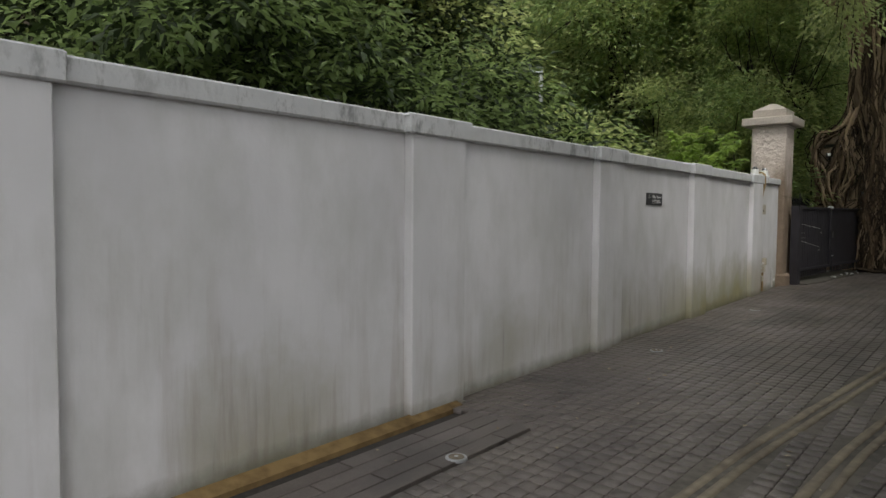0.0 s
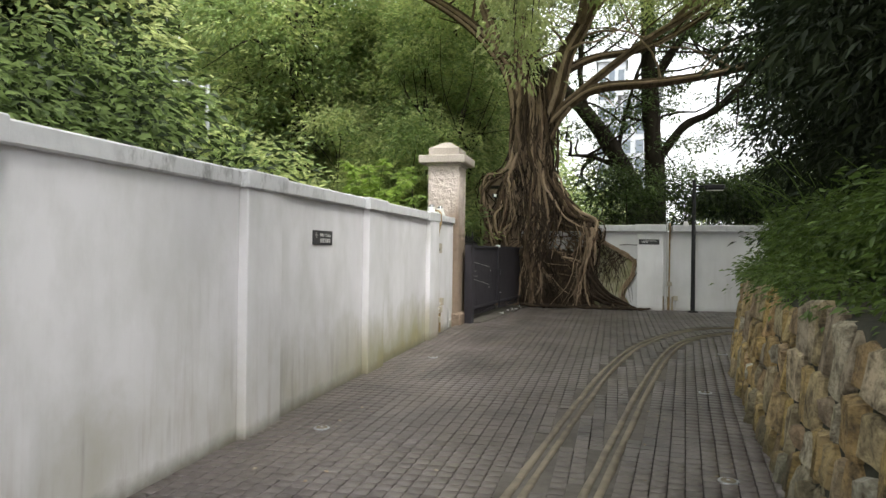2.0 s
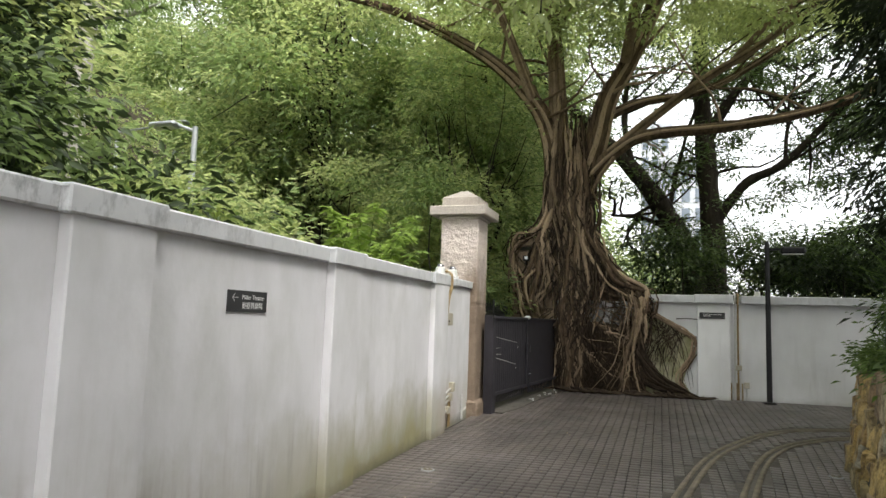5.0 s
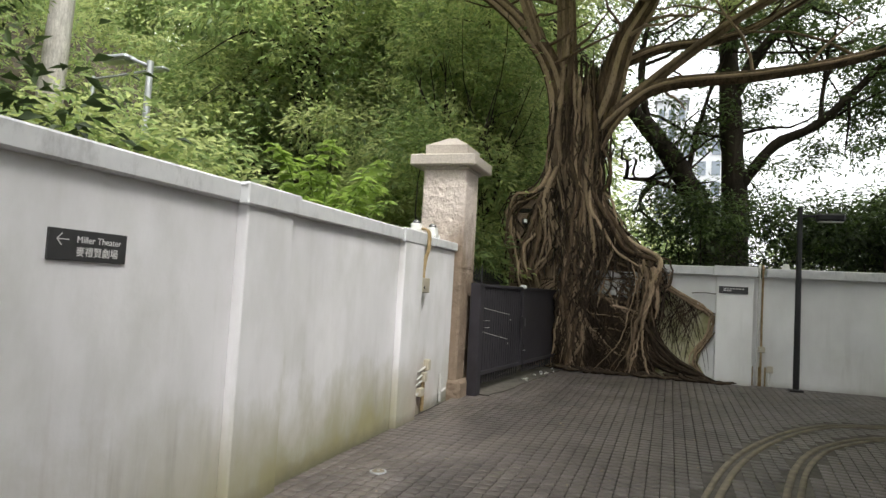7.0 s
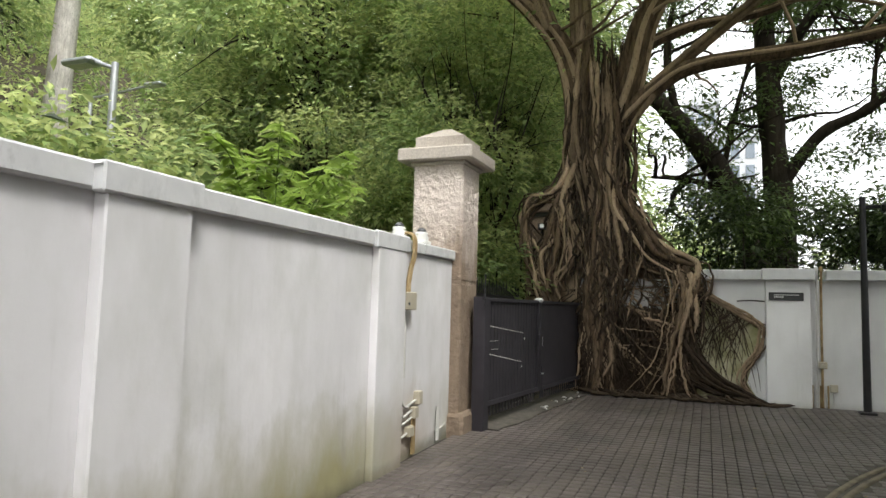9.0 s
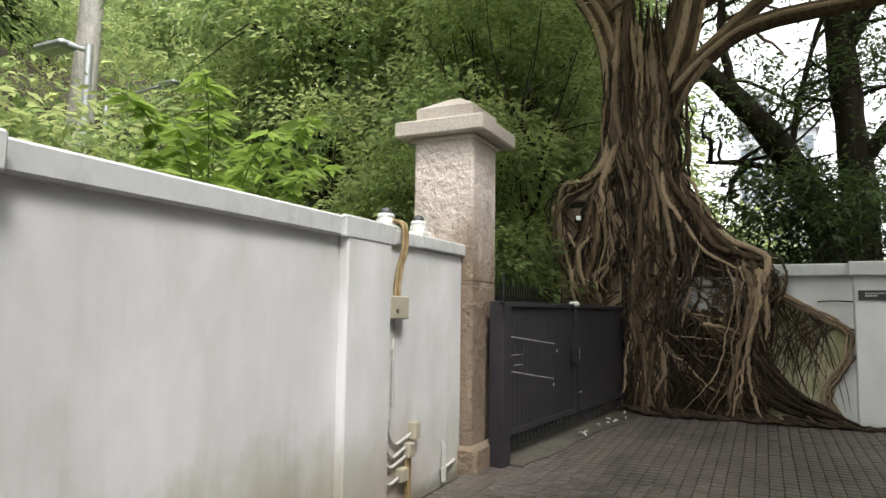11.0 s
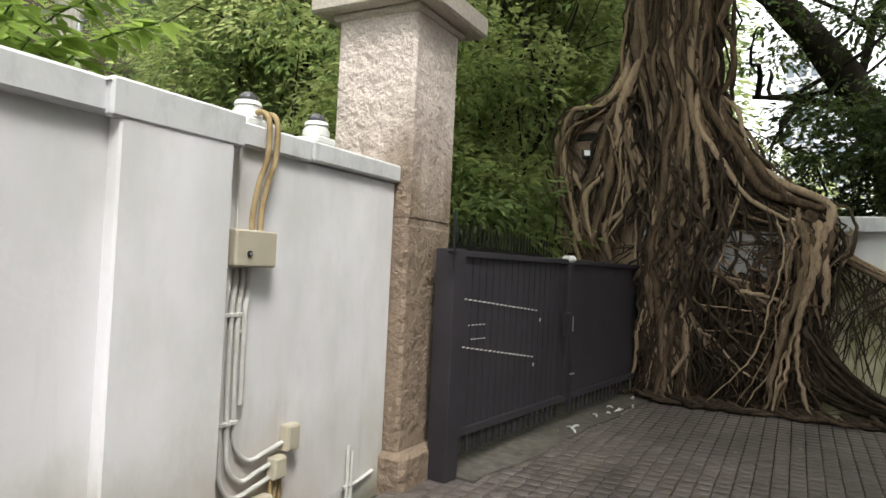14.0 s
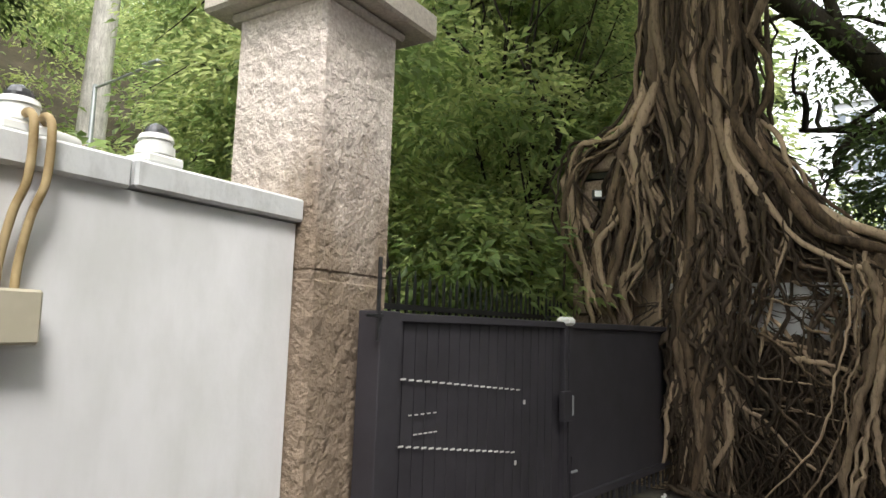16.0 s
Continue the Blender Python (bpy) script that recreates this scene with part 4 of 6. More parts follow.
def banyan():
    rng = np.random.default_rng(7)
    top = base("banyan_tree", -2.1, 16.5, 0.33, "old banyan with brown roots draped over the wall and pillar", "tree", "trees")
    T = Tubes()
    core = smooth_path([(-2.3, 16.75, 0.2), (-2.25, 16.75, 2.0), (-2.2, 16.7, 3.2), (-2.1, 16.65, 4.3), (-2.1, 16.6, 5.0)], 14)
    T.add(core, np.array([0.5, 0.5, 0.5, 0.5, 0.48, 0.44, 0.40, 0.37, 0.36, 0.36, 0.37, 0.38, 0.36, 0.30]), 12)
    for a, b, r in (((-1.95, 16.65, 3.5), (-0.75, 16.32, 1.95), 0.24), ((-1.95, 16.6, 3.0), (-1.35, 16.4, 1.9), 0.32), ((-1.5, 16.5, 2.5), (-1.0, 16.35, 1.8), 0.2)):
        T.add(smooth_path([a, tuple((np.array(a) + np.array(b)) / 2 - (0, 0, 0.12)), b], 8), np.linspace(r, r * 0.7, 8), 10)
    adopt(T.out("trunk", M_ROOT), top)
    fine = Tubes()

    def strand(pts, r, n=36, wob=0.010, keep=None):
        p = smooth_path(pts, n)
        w = np.cumsum(rng.normal(size=p.shape) * wob, axis=0)
        w -= np.linspace(0, 1, n)[:, None] * w[-1]
        p = p + w * np.array([1, 0.45, 0.4])
        rad = r * (np.linspace(1.25, 0.75, n) * (1 + 0.18 * np.sin(np.linspace(0, 9, n) + rng.random() * 6) + 0.13 * np.sin(np.linspace(0, 31, n) + rng.random() * 6)))
        ends = np.minimum(np.linspace(0, 1, n), np.linspace(1, 0, n))
        rad = rad * np.clip(0.25 + ends / 0.07, 0.25, 1.0)
        if keep:
            t = Tubes()
            t.add(p, rad, 7)
            adopt(t.out(keep, M_ROOT), top)
        else:
            fine.add(p, rad, 5)

    def front(x, z):
        if x < -2.32:
            return 16.15 + max(0.0, z - 3.0) * 0.12
        return 16.06 + max(0.0, z - 2.1) * 0.10

    def big(r, *xz):
        """One heavy root with two thinner ones fused along it."""
        pts = [(x, front(x, z) - r * 0.6, max(z, 0.34)) for x, z in xz]
        x, z = xz[0]
        if z > 2.85:
            x = min(max(x, -2.44), -1.66)
            up = [(x + (-2.05 - x) * q, 16.63 - math.sqrt(0.47 ** 2 - ((x + 2.05) * (1 - q)) ** 2), z + h) for q, h in ((0.25, 1.5), (0.12, 1.0), (0.0, 0.5))]
            pts = up + pts
        strand(pts, r * 0.8, 46, 0.010, "root")
        for k in range(4):
            o = np.array([rng.normal() * r * 1.3, 0.01 + 0.02 * rng.random(), rng.normal() * 0.03])
            n0 = int(rng.integers(0, 2))
            strand([tuple(np.array(p) + o * (1 + 0.5 * rng.normal())) for p in pts[n0:]], r * rng.uniform(0.18, 0.42), 40, 0.016, "root" if k == 0 else None)

    # heavy roots
    big(0.045, (-2.52, 3.49), (-2.73, 3.29), (-3.01, 3.28), (-3.1, 3.05), (-3.06, 2.56), (-2.95, 2.13), (-2.81, 1.72))
    big(0.055, (-2.4, 3.68), (-2.56, 3.25), (-2.53, 2.95), (-2.68, 2.6), (-2.86, 2.31), (-2.75, 1.84))
    big(0.045, (-2.58, 3.25), (-2.66, 3.02), (-2.73, 2.66), (-2.89, 2.4), (-2.86, 2.07), (-2.64, 1.72))
    big(0.03, (-2.5, 3.0), (-2.37, 2.64), (-2.33, 2.18), (-2.31, 1.84))
    big(0.05, (-2.22, 4.45), (-2.09, 3.83), (-1.98, 3.2), (-2.07, 2.74), (-2.06, 2.29), (-2.15, 1.84), (-2.06, 1.3), (-2.0, 0.76), (-2.08, 0.44))
    big(0.04, (-2.3, 4.59), (-2.39, 3.86), (-2.22, 3.1), (-2.17, 2.52), (-2.12, 1.84), (-2.14, 1.29), (-2.13, 0.41))
    big(0.036, (-2.01, 3.81), (-1.97, 2.8), (-1.96, 2.07), (-1.94, 1.52), (-1.92, 0.98), (-1.83, 0.47))
    big(0.03, (-2.45, 3.06), (-2.24, 2.52), (-2.08, 2.29), (-1.89, 1.85), (-1.76, 1.26), (-1.51, 0.81))
    big(0.055, (-1.8, 3.61), (-1.75, 3.06), (-1.62, 2.5), (-1.61, 2.17), (-1.74, 1.74), (-1.85, 1.52), (-1.76, 1.2), (-1.58, 0.85))
    big(0.036, (-1.92, 3.48), (-1.86, 2.96), (-1.83, 2.4), (-1.89, 1.96), (-1.98, 1.52), (-1.87, 0.99), (-1.78, 0.58))
    big(0.05, (-1.7, 3.28), (-1.42, 2.76), (-1.15, 2.35), (-0.8, 2.21), (-0.57, 2.18))
    big(0.036, (-1.75, 3.06), (-1.5, 2.6), (-1.25, 2.27), (-0.98, 2.11), (-0.77, 2.06))
    big(0.055, (-0.74, 2.21), (-0.72, 1.85), (-0.82, 1.45), (-0.9, 1.05), (-1.0, 0.7))
    big(0.035, (-0.8, 2.18), (-0.78, 1.85), (-0.77, 1.46), (-0.85, 1.11), (-0.78, 0.82), (-0.72, 0.59))
    big(0.018, (-1.63, 2.33), (-1.25, 2.11), (-0.81, 2.01), (-0.6, 1.91))
    big(0.022, (-1.55, 1.64), (-1.24, 1.39), (-0.9, 1.05), (-0.71, 0.68))
    big(0.02, (-1.57, 1.16), (-1.29, 1.13), (-0.98, 1.12))
    big(0.014, (-1.89, 1.96), (-1.45, 1.85), (-1.04, 1.85), (-0.65, 1.81))
    big(0.022, (-1.22, 1.8), (-1.0, 1.6), (-0.88, 1.35), (-0.85, 1.25))
    big(0.018, (-1.6, 1.58), (-1.28, 1.49), (-1.01, 1.45), (-0.83, 1.55))
    big(0.016, (-1.42, 2.6), (-1.26, 2.06), (-1.08, 1.85), (-0.87, 1.6))
    big(0.018, (-1.76, 1.31), (-1.62, 1.0), (-1.44, 0.76), (-1.32, 0.52))
    # strands that make the trunk's skin and part into four sheaves
    for i in range(230):
        u = rng.random()
        a = math.pi * (1 - u)
        thin = rng.random() < 0.6
        r = 0.007 + 0.010 * rng.random() if thin else 0.011 + 0.032 * rng.random() ** 2.6
        rt = 0.44 - 0.02 * rng.random() + (0.02 if thin else 0.0)
        sh = rng.normal() * 0.28

        def skin(ang, z, k=1.0):
            return (-2.05 + rt * k * math.cos(ang), 16.63 - rt * k * math.sin(max(0.0, min(math.pi, ang))), z)
        pts = [skin(a + sh, 5.0 + 0.8 * rng.random(), 0.9), skin(a + sh * 0.5, 4.3), skin(a, 3.65)]
        if u < 0.24:
            xe = -3.13 + 0.07 * rng.random() if u < 0.07 else -2.72 + 0.36 * (u - 0.07) / 0.17
            pts += [(-2.5 - 0.1 * rng.random(), 16.24, 3.38), ((xe - 2.5) / 2, 16.2, 3.26), (xe, 16.14, 3.0 - 0.2 * rng.random()), (xe + rng.normal() * 0.06 + 0.05, 16.13, 2.4), (xe * 0.6 - 1.08 + rng.normal() * 0.06, 16.14, 1.9), (xe * 0.5 - 1.3, 16.16, 1.6)]
            pts = pts[:int(rng.integers(7, 10))]
        elif u < 0.60:
            xe = -2.13 + 0.33 * (u - 0.24) / 0.36
            pts += [(xe + 0.05 + rng.normal() * 0.05, 16.2, 3.0), (xe + 0.04 + rng.normal() * 0.06, 16.1, 2.3), (xe + rng.normal() * 0.05, 16.05, 1.6), (xe + rng.normal() * 0.05, 16.02, 1.0), (xe + rng.normal() * 0.09, 15.98, 0.36)]
            pts = pts[:8 if rng.random() < 0.75 else 7]
        elif u < 0.74:
            xe = -1.86 + 0.30 * (u - 0.60) / 0.14
            pts += [(xe + 0.05, 16.18, 3.0), (xe + 0.12 + rng.normal() * 0.05, 16.07, 2.35), (xe + 0.10 + rng.normal() * 0.08, 16.03, 1.8), (xe - 0.05 + rng.normal() * 0.08, 16.03, 1.2), (xe + 0.15 + rng.normal() * 0.14, 16.0, 0.42)]
            pts = pts[:int(rng.integers(6, 9))]
        else:
            v = (u - 0.74) / 0.26
            xe = -1.25 + 0.72 * rng.random()
            lift = 0.08 * v + 0.05 * rng.random()
            pts = [pts[0], pts[1], (-1.62 - 0.05 * (1 - v), 16.35 - 0.15 * (1 - v), 3.6)]
            pts += [(-1.60 + 0.05 * v - 0.1 * (1 - v), 16.28 - 0.1 * (1 - v), 3.15), (-1.36 - 0.14 * (1 - v), 16.18, 2.74 + lift - 0.12 * (1 - v)), ((xe - 1.36) / 2, 16.12, 2.38 + lift * 0.6 - 0.1 * (1 - v)), (xe, 16.06, 2.12 + 0.08 * (-0.6 - xe) + rng.normal() * 0.02)]
            if rng.random() < 0.55:
                pts += [(xe + 0.07, 16.02, 1.95), (xe + rng.normal() * 0.05, 16.03, 1.6), (xe - 0.05 + rng.normal() * 0.08, 16.02, 1.0 + 0.3 * rng.random())]
        j = rng.normal(size=(len(pts), 3)) * np.array([0.055, 0.014, 0.06])
        pts = [tuple(np.array(q) + e) for q, e in zip(pts, j)]
        strand(pts, r, 46, 0.019 if thin else 0.013, None if thin else "root")
    # short slanting roots laced over the trunk
    for i in range(70):
        x0, z0 = rng.uniform(-2.45, -1.65), rng.uniform(1.2, 4.3)
        if z0 < 3.2:
            x0 = rng.uniform(-2.3, -1.55)
        dx, L = rng.normal() * 0.22, rng.uniform(0.4, 0.9)
        def over(x, z):
            y = front(x, z) - 0.07
            if z > 2.9:
                y = min(y + 0.2, 16.63 - math.sqrt(max(0.01, 0.47 ** 2 - (x + 2.05) ** 2)))
            return (x, y, z)
        pts = [over(min(max(x0 + dx * q + rng.normal() * 0.02, -2.46), -1.5), max(0.4, z0 - L * q)) for q in (0, 0.33, 0.66, 1)]
        strand(pts, 0.008 + 0.016 * rng.random() ** 2, 26, 0.014)
    # sheaf that drops from the coping to the ground
    for i in range(14):
        xe = -0.80 + rng.normal() * 0.06
        strand([(xe - 0.1, 16.12, 2.2), (xe + 0.02, 16.0, 2.0), (xe, 15.99, 1.6), (xe - 0.08 + rng.normal() * 0.04, 15.98, 1.2), (xe - 0.14 + rng.normal() * 0.08, 15.97, 0.8), (xe - 0.2 + rng.normal() * 0.15, 15.94, 0.37)], 0.008 + 0.024 * rng.random() ** 2, 40, 0.012, "root")
    # slanting and crossing roots in the web
    for i in range(26):
        x0 = rng.uniform(-1.8, -1.1)
        z0 = rng.uniform(0.7, 2.0)
        L = rng.uniform(0.35, 0.8)
        sl = rng.choice([rng.uniform(-0.25, 0.05), rng.uniform(-1.2, -0.5)])
        y = WY - 0.08 - 0.08 * rng.random()
        strand([(x0, y, z0), (x0 + L * 0.3, y - 0.02, z0 + sl * L * 0.25), (x0 + L * 0.7, y - 0.02, z0 + sl * L * 0.8), (x0 + L, y, max(0.4, z0 + sl * L))], 0.006 + 0.014 * rng.random() ** 2, 24, 0.014, "cross_root")
    for i in range(150):
        x0 = rng.uniform(-2.2, -0.7)
        z0 = rng.uniform(0.5, 2.05)
        L = rng.uniform(0.2, 0.7) * rng.choice([-1, 1])
        sl = rng.uniform(-1.3, 0.1)
        y = WY - 0.06 - 0.06 * rng.random()
        strand([(x0, y, z0), (x0 + L * 0.5, y - 0.02, z0 + sl * abs(L) * 0.5), (min(x0 + L, -0.66), y + 0.01, max(0.38, z0 + sl * abs(L)))], 0.003 + 0.006 * rng.random() ** 2, 16, 0.018)
    # the edge that runs down to the pilaster and back to the ground
    for i in range(9):
        o = rng.normal() * 0.035
        y = WY - 0.04 - 0.05 * rng.random()
        strand([(-0.72, y, 1.98 + o), (-0.5, y, 1.80 + o), (-0.12, y, 1.59 + o), (0.16, y, 1.42 + o), (0.22 + o * 0.3, y, 1.30), (0.17 + o, y, 1.02), (0.02 + o, y, 0.80), (-0.03 + o, y, 0.60), (0.10 + o, y, 0.42), (0.23, y - 0.1, 0.33)], 0.005 + 0.011 * rng.random(), 50, 0.009, "edge_root")
    # dark bank of roots at the foot of the niche
    for i in range(40):
        o = rng.random()
        y = WY - 0.03 - 0.16 * rng.random() * (1 - o * 0.5)
        strand([(-0.78 + rng.normal() * 0.05, y, 1.35 - 0.75 * o), (-0.60, y, 0.98 - 0.5 * o), (-0.35, y, 0.68 - 0.28 * o), (-0.08, y, 0.52 - 0.15 * o), (0.22, y, 0.36)], 0.012 + 0.014 * rng.random(), 24, 0.008, None)
    # fine web over the niche and hair-like roots below
    for i in range(60):
        x0, x1 = rng.uniform(-0.75, 0.15), rng.uniform(-0.75, 0.2)
        top_z = 1.85 - 0.55 * (x0 + 0.7)
        y = WY - 0.035
        strand([(x0, y, top_z), ((x0 + x1) / 2 + rng.normal() * 0.08, y - 0.01, (top_z + 0.6) / 2 + 0.2), (x1, y, rng.uniform(0.45, 1.2))], 0.0035 + 0.003 * rng.random(), 16, 0.006)
    for i in range(320):
        x0 = rng.uniform(-2.3, -0.7)
        z0 = rng.triangular(0.45, 0.7, 1.9)
        y = WY - 0.05 - 0.12 * rng.random()
        strand([(x0, y, z0), (x0 + rng.normal() * 0.08, y, z0 - 0.2), (x0 + rng.normal() * 0.2, y - 0.03, max(0.36, z0 - 0.35 - 0.4 * rng.random()))], 0.0035 + 0.006 * rng.random(), 14, 0.012)
    for i in range(90):
        x0 = rng.uniform(-2.3, 0.15)
        strand([(x0, WY - 0.15, 0.40), (x0 + 0.2, WY - 0.25 - 0.1 * rng.random(), 0.345), (x0 + 0.45, WY - 0.22, 0.36)], 0.008 + 0.012 * rng.random(), 14, 0.012)
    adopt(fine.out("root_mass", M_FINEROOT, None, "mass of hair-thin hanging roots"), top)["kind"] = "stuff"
    # heavy limbs
    forks = [
        ([(-2.3, 16.55, 4.3), (-2.42, 16.5, 5.2), (-2.78, 16.4, 5.95), (-3.75, 16.3, 6.95), (-5.6, 16.0, 8.0), (-7.5, 15.5, 8.6)], 0.24, 0.06),
        ([(-2.15, 16.55, 4.3), (-2.3, 16.5, 5.5), (-2.38, 16.5, 6.85), (-2.5, 16.4, 8.5), (-2.3, 16.4, 11.0)], 0.20, 0.06),
        ([(-1.95, 16.55, 4.1), (-1.6, 16.5, 5.0), (-1.35, 16.45, 5.95), (-0.9, 16.4, 6.75), (-0.2, 16.0, 8.3), (0.3, 15.6, 10.0)], 0.24, 0.07),
        ([(-1.85, 16.5, 4.3), (-1.24, 16.4, 4.85), (-0.6, 16.3, 5.15), (0.88, 16.1, 5.18), (2.38, 15.9, 5.38), (4.5, 15.2, 6.0), (6.5, 14.4, 6.7)], 0.15, 0.05),
        ([(-1.3, 16.4, 4.84), (-0.6, 16.3, 5.4), (0.43, 16.1, 6.1), (1.42, 15.8, 6.6), (3.0, 15.2, 7.7), (4.5, 14.6, 9.0)], 0.11, 0.035),
        ([(-1.4, 16.5, 5.6), (-0.7, 16.9, 6.0), (0.6, 17.2, 6.3), (2.2, 17.4, 7.3), (4.0, 17.5, 8.7)], 0.11, 0.04),
        ([(-2.7, 16.4, 5.8), (-3.3, 17.2, 7.3), (-4.2, 18.0, 9.0)], 0.12, 0.04),
        ([(-1.62, 16.3, 4.05), (-1.45, 16.25, 4.4), (-1.2, 16.3, 4.75)], 0.035, 0.05),
        ([(-2.8, 16.3, 6.0), (-3.2, 15.6, 7.2), (-3.6, 14.2, 8.4), (-3.4, 12.0, 9.2)], 0.10, 0.03),
        ([(-1.0, 16.2, 6.6), (-0.6, 15.0, 7.8), (0.2, 13.2, 8.8), (0.6, 11.0, 9.4)], 0.11, 0.03),
        ([(-0.4, 16.1, 7.9), (0.3, 14.8, 8.0), (0.8, 13.2, 7.4), (1.0, 12.0, 6.6)], 0.07, 0.02),
        ([(-2.4, 16.4, 7.6), (-1.9, 15.0, 7.9), (-1.3, 13.4, 7.4), (-0.8, 12.2, 6.7)], 0.07, 0.02),
        ([(0.9, 16.1, 6.4), (1.6, 15.4, 6.9), (2.4, 14.4, 6.8), (3.0, 13.2, 6.3)], 0.06, 0.02),
    ]
    tw = Tubes()
    ends = []
    for pts, r0, r1 in forks:
        p = smooth_path(pts, 26)
        L = Tubes()
        L.add(p, np.linspace(r0, r1, 26), 9)
        for s in range(5 if r0 > 0.15 else 2):
            q = p + np.array([math.cos(s * 1.3), -abs(math.sin(s * 1.3)), 0]) * r0 * 0.8 * np.linspace(1, 0.6, 26)[:, None]
            L.add(q[:20], np.linspace(r0 * 0.35, r0 * 0.12, 20), 6)
        adopt(L.out("limb", M_ROOT), top)
        if len(pts) > 3:
            for k in range(8, 26, 2):
                e = p[k] + rng.normal(size=3) * np.array([0.9, 0.9, 0.6]) + np.array([0, 0, 0.6])
                tw.add(limb_path(rng, p[k], e, n=6), np.linspace(r1 * 0.6, 0.012, 6), 5)
                ends.append((*e, 0.9, 0.9, 0.45))
    adopt(tw.out("twig_mass", M_ROOT), top)["kind"] = "stuff"
    extra = [(rng.uniform(-4.0, 3.5), rng.uniform(10, 17), rng.uniform(7.6, 9.5), 0.9, 0.9, 0.45) for _ in range(8)]
    extra += [(rng.uniform(-2.1, 1.9), rng.uniform(11.4, 13.6), rng.uniform(5.9, 7.4), 0.55, 0.55, 0.35) for _ in range(32)]
    sel = [e for e in ends if e[2] > 6.8 or e[0] < -3.4 or e[0] > 2.8] + extra
    v, f = foliage(rng, sel, 95000, 0.10, slim=0.45)
    adopt(raw("crown", v, f, M_LEAF_LIT), top)


banyan()


def buried_pillar():
    top = base("buried_pillar", -2.87, 16.5, 0.3, "brown stone gate pillar with a recess, gripped by roots", "pillar")
    bm = bmesh.new()
    box(bm, -3.12, -2.6, 16.24, 16.8, 0.3, 2.95, bevel=0.02)
    adopt(part("shaft", bm, M_OLDPILLAR), top)
    bm = bmesh.new()
    box(bm, -3.16, -2.56, 16.2, 16.84, 3.02, 3.2, bevel=0.02)
    adopt(part("cap_slab", bm, M_OLDPILLAR), top)
    # A dark solid block fills the gap under the cap; no hollow is cut.
    bm = bmesh.new()
    box(bm, -3.04, -2.7, 16.235, 16.3, 2.955, 3.018)
    adopt(part("recess", bm, M_MORTAR), top)
    top = base("floodlight", -2.83, 16.14, 2.76, "small black floodlight with pale glass on the buried pillar", "floodlight")
    m = Matrix.Translation((-2.83, 16.13, 2.78)) @ Matrix.Rotation(radians(25), 4, "Z") @ Matrix.Rotation(radians(-25), 4, "X")
    bm = bmesh.new()
    box(bm, -0.065, 0.065, -0.02, 0.03, -0.05, 0.05, m, 0.006)
    adopt(part("housing", bm, M_BLACK), top)
    bm = bmesh.new()
    box(bm, -0.045, 0.045, -0.024, -0.0205, -0.032, 0.032, m)
    adopt(part("glass", bm, M_LENS), top)
    bm = bmesh.new()
    box(bm, -0.01, 0.01, 0.03, 0.11, -0.06, -0.04, m)
    adopt(part("bracket", bm, M_BLACK), top)


buried_pillar()


def niche():
    bm = bmesh.new()
    pts = [(-0.8, 0.3), (0.2, 0.3), (0.02, 0.6), (0.08, 0.84), (0.2, 1.1), (0.2, 1.38), (-0.12, 1.56), (-0.6, 1.83), (-0.72, 1.985), (-0.8, 1.985)]
    vs = [bm.verts.new((x, WY - 0.018, z)) for x, z in pts]
    f = bm.faces.new(vs)
    r = bmesh.ops.extrude_face_region(bm, geom=[f])
    for e in r["geom"]:
        if isinstance(e, bmesh.types.BMVert):
            e.co.y = WY - 0.001
    bmesh.ops.recalc_face_normals(bm, faces=bm.faces)
    # Root mat as a dark backing, so gaps in the web look shaded.
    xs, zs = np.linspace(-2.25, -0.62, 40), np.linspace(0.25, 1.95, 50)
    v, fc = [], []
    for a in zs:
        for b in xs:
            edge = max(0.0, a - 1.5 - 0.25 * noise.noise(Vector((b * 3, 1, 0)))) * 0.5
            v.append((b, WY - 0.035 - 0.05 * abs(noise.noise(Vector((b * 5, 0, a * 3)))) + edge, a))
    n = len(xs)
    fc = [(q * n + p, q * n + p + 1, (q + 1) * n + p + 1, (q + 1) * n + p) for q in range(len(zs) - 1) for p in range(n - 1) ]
    tagged(raw("root_mat", v, fc, M_FINEROOT, None, "", True), "dark matted roots and soil on the old wall, also darkening the gaps between roots", "roots", kind="structure")
    tagged(part("mossy_plaster", bm, M_MOSSWALL), "patch of old yellow-green mossy plaster behind the roots", "plaster", kind="structure")
    top = base("stick", 0.0, WY - 0.03, 1.7, "thin dark stick standing out from the pilaster", "stick")
    tube_part("stick", [(-0.1, WY - 0.03, 1.70), (0.08, WY - 0.05, 1.71), (0.25, WY - 0.06, 1.70)], 0.008, M_DARKBARK, top)


niche()


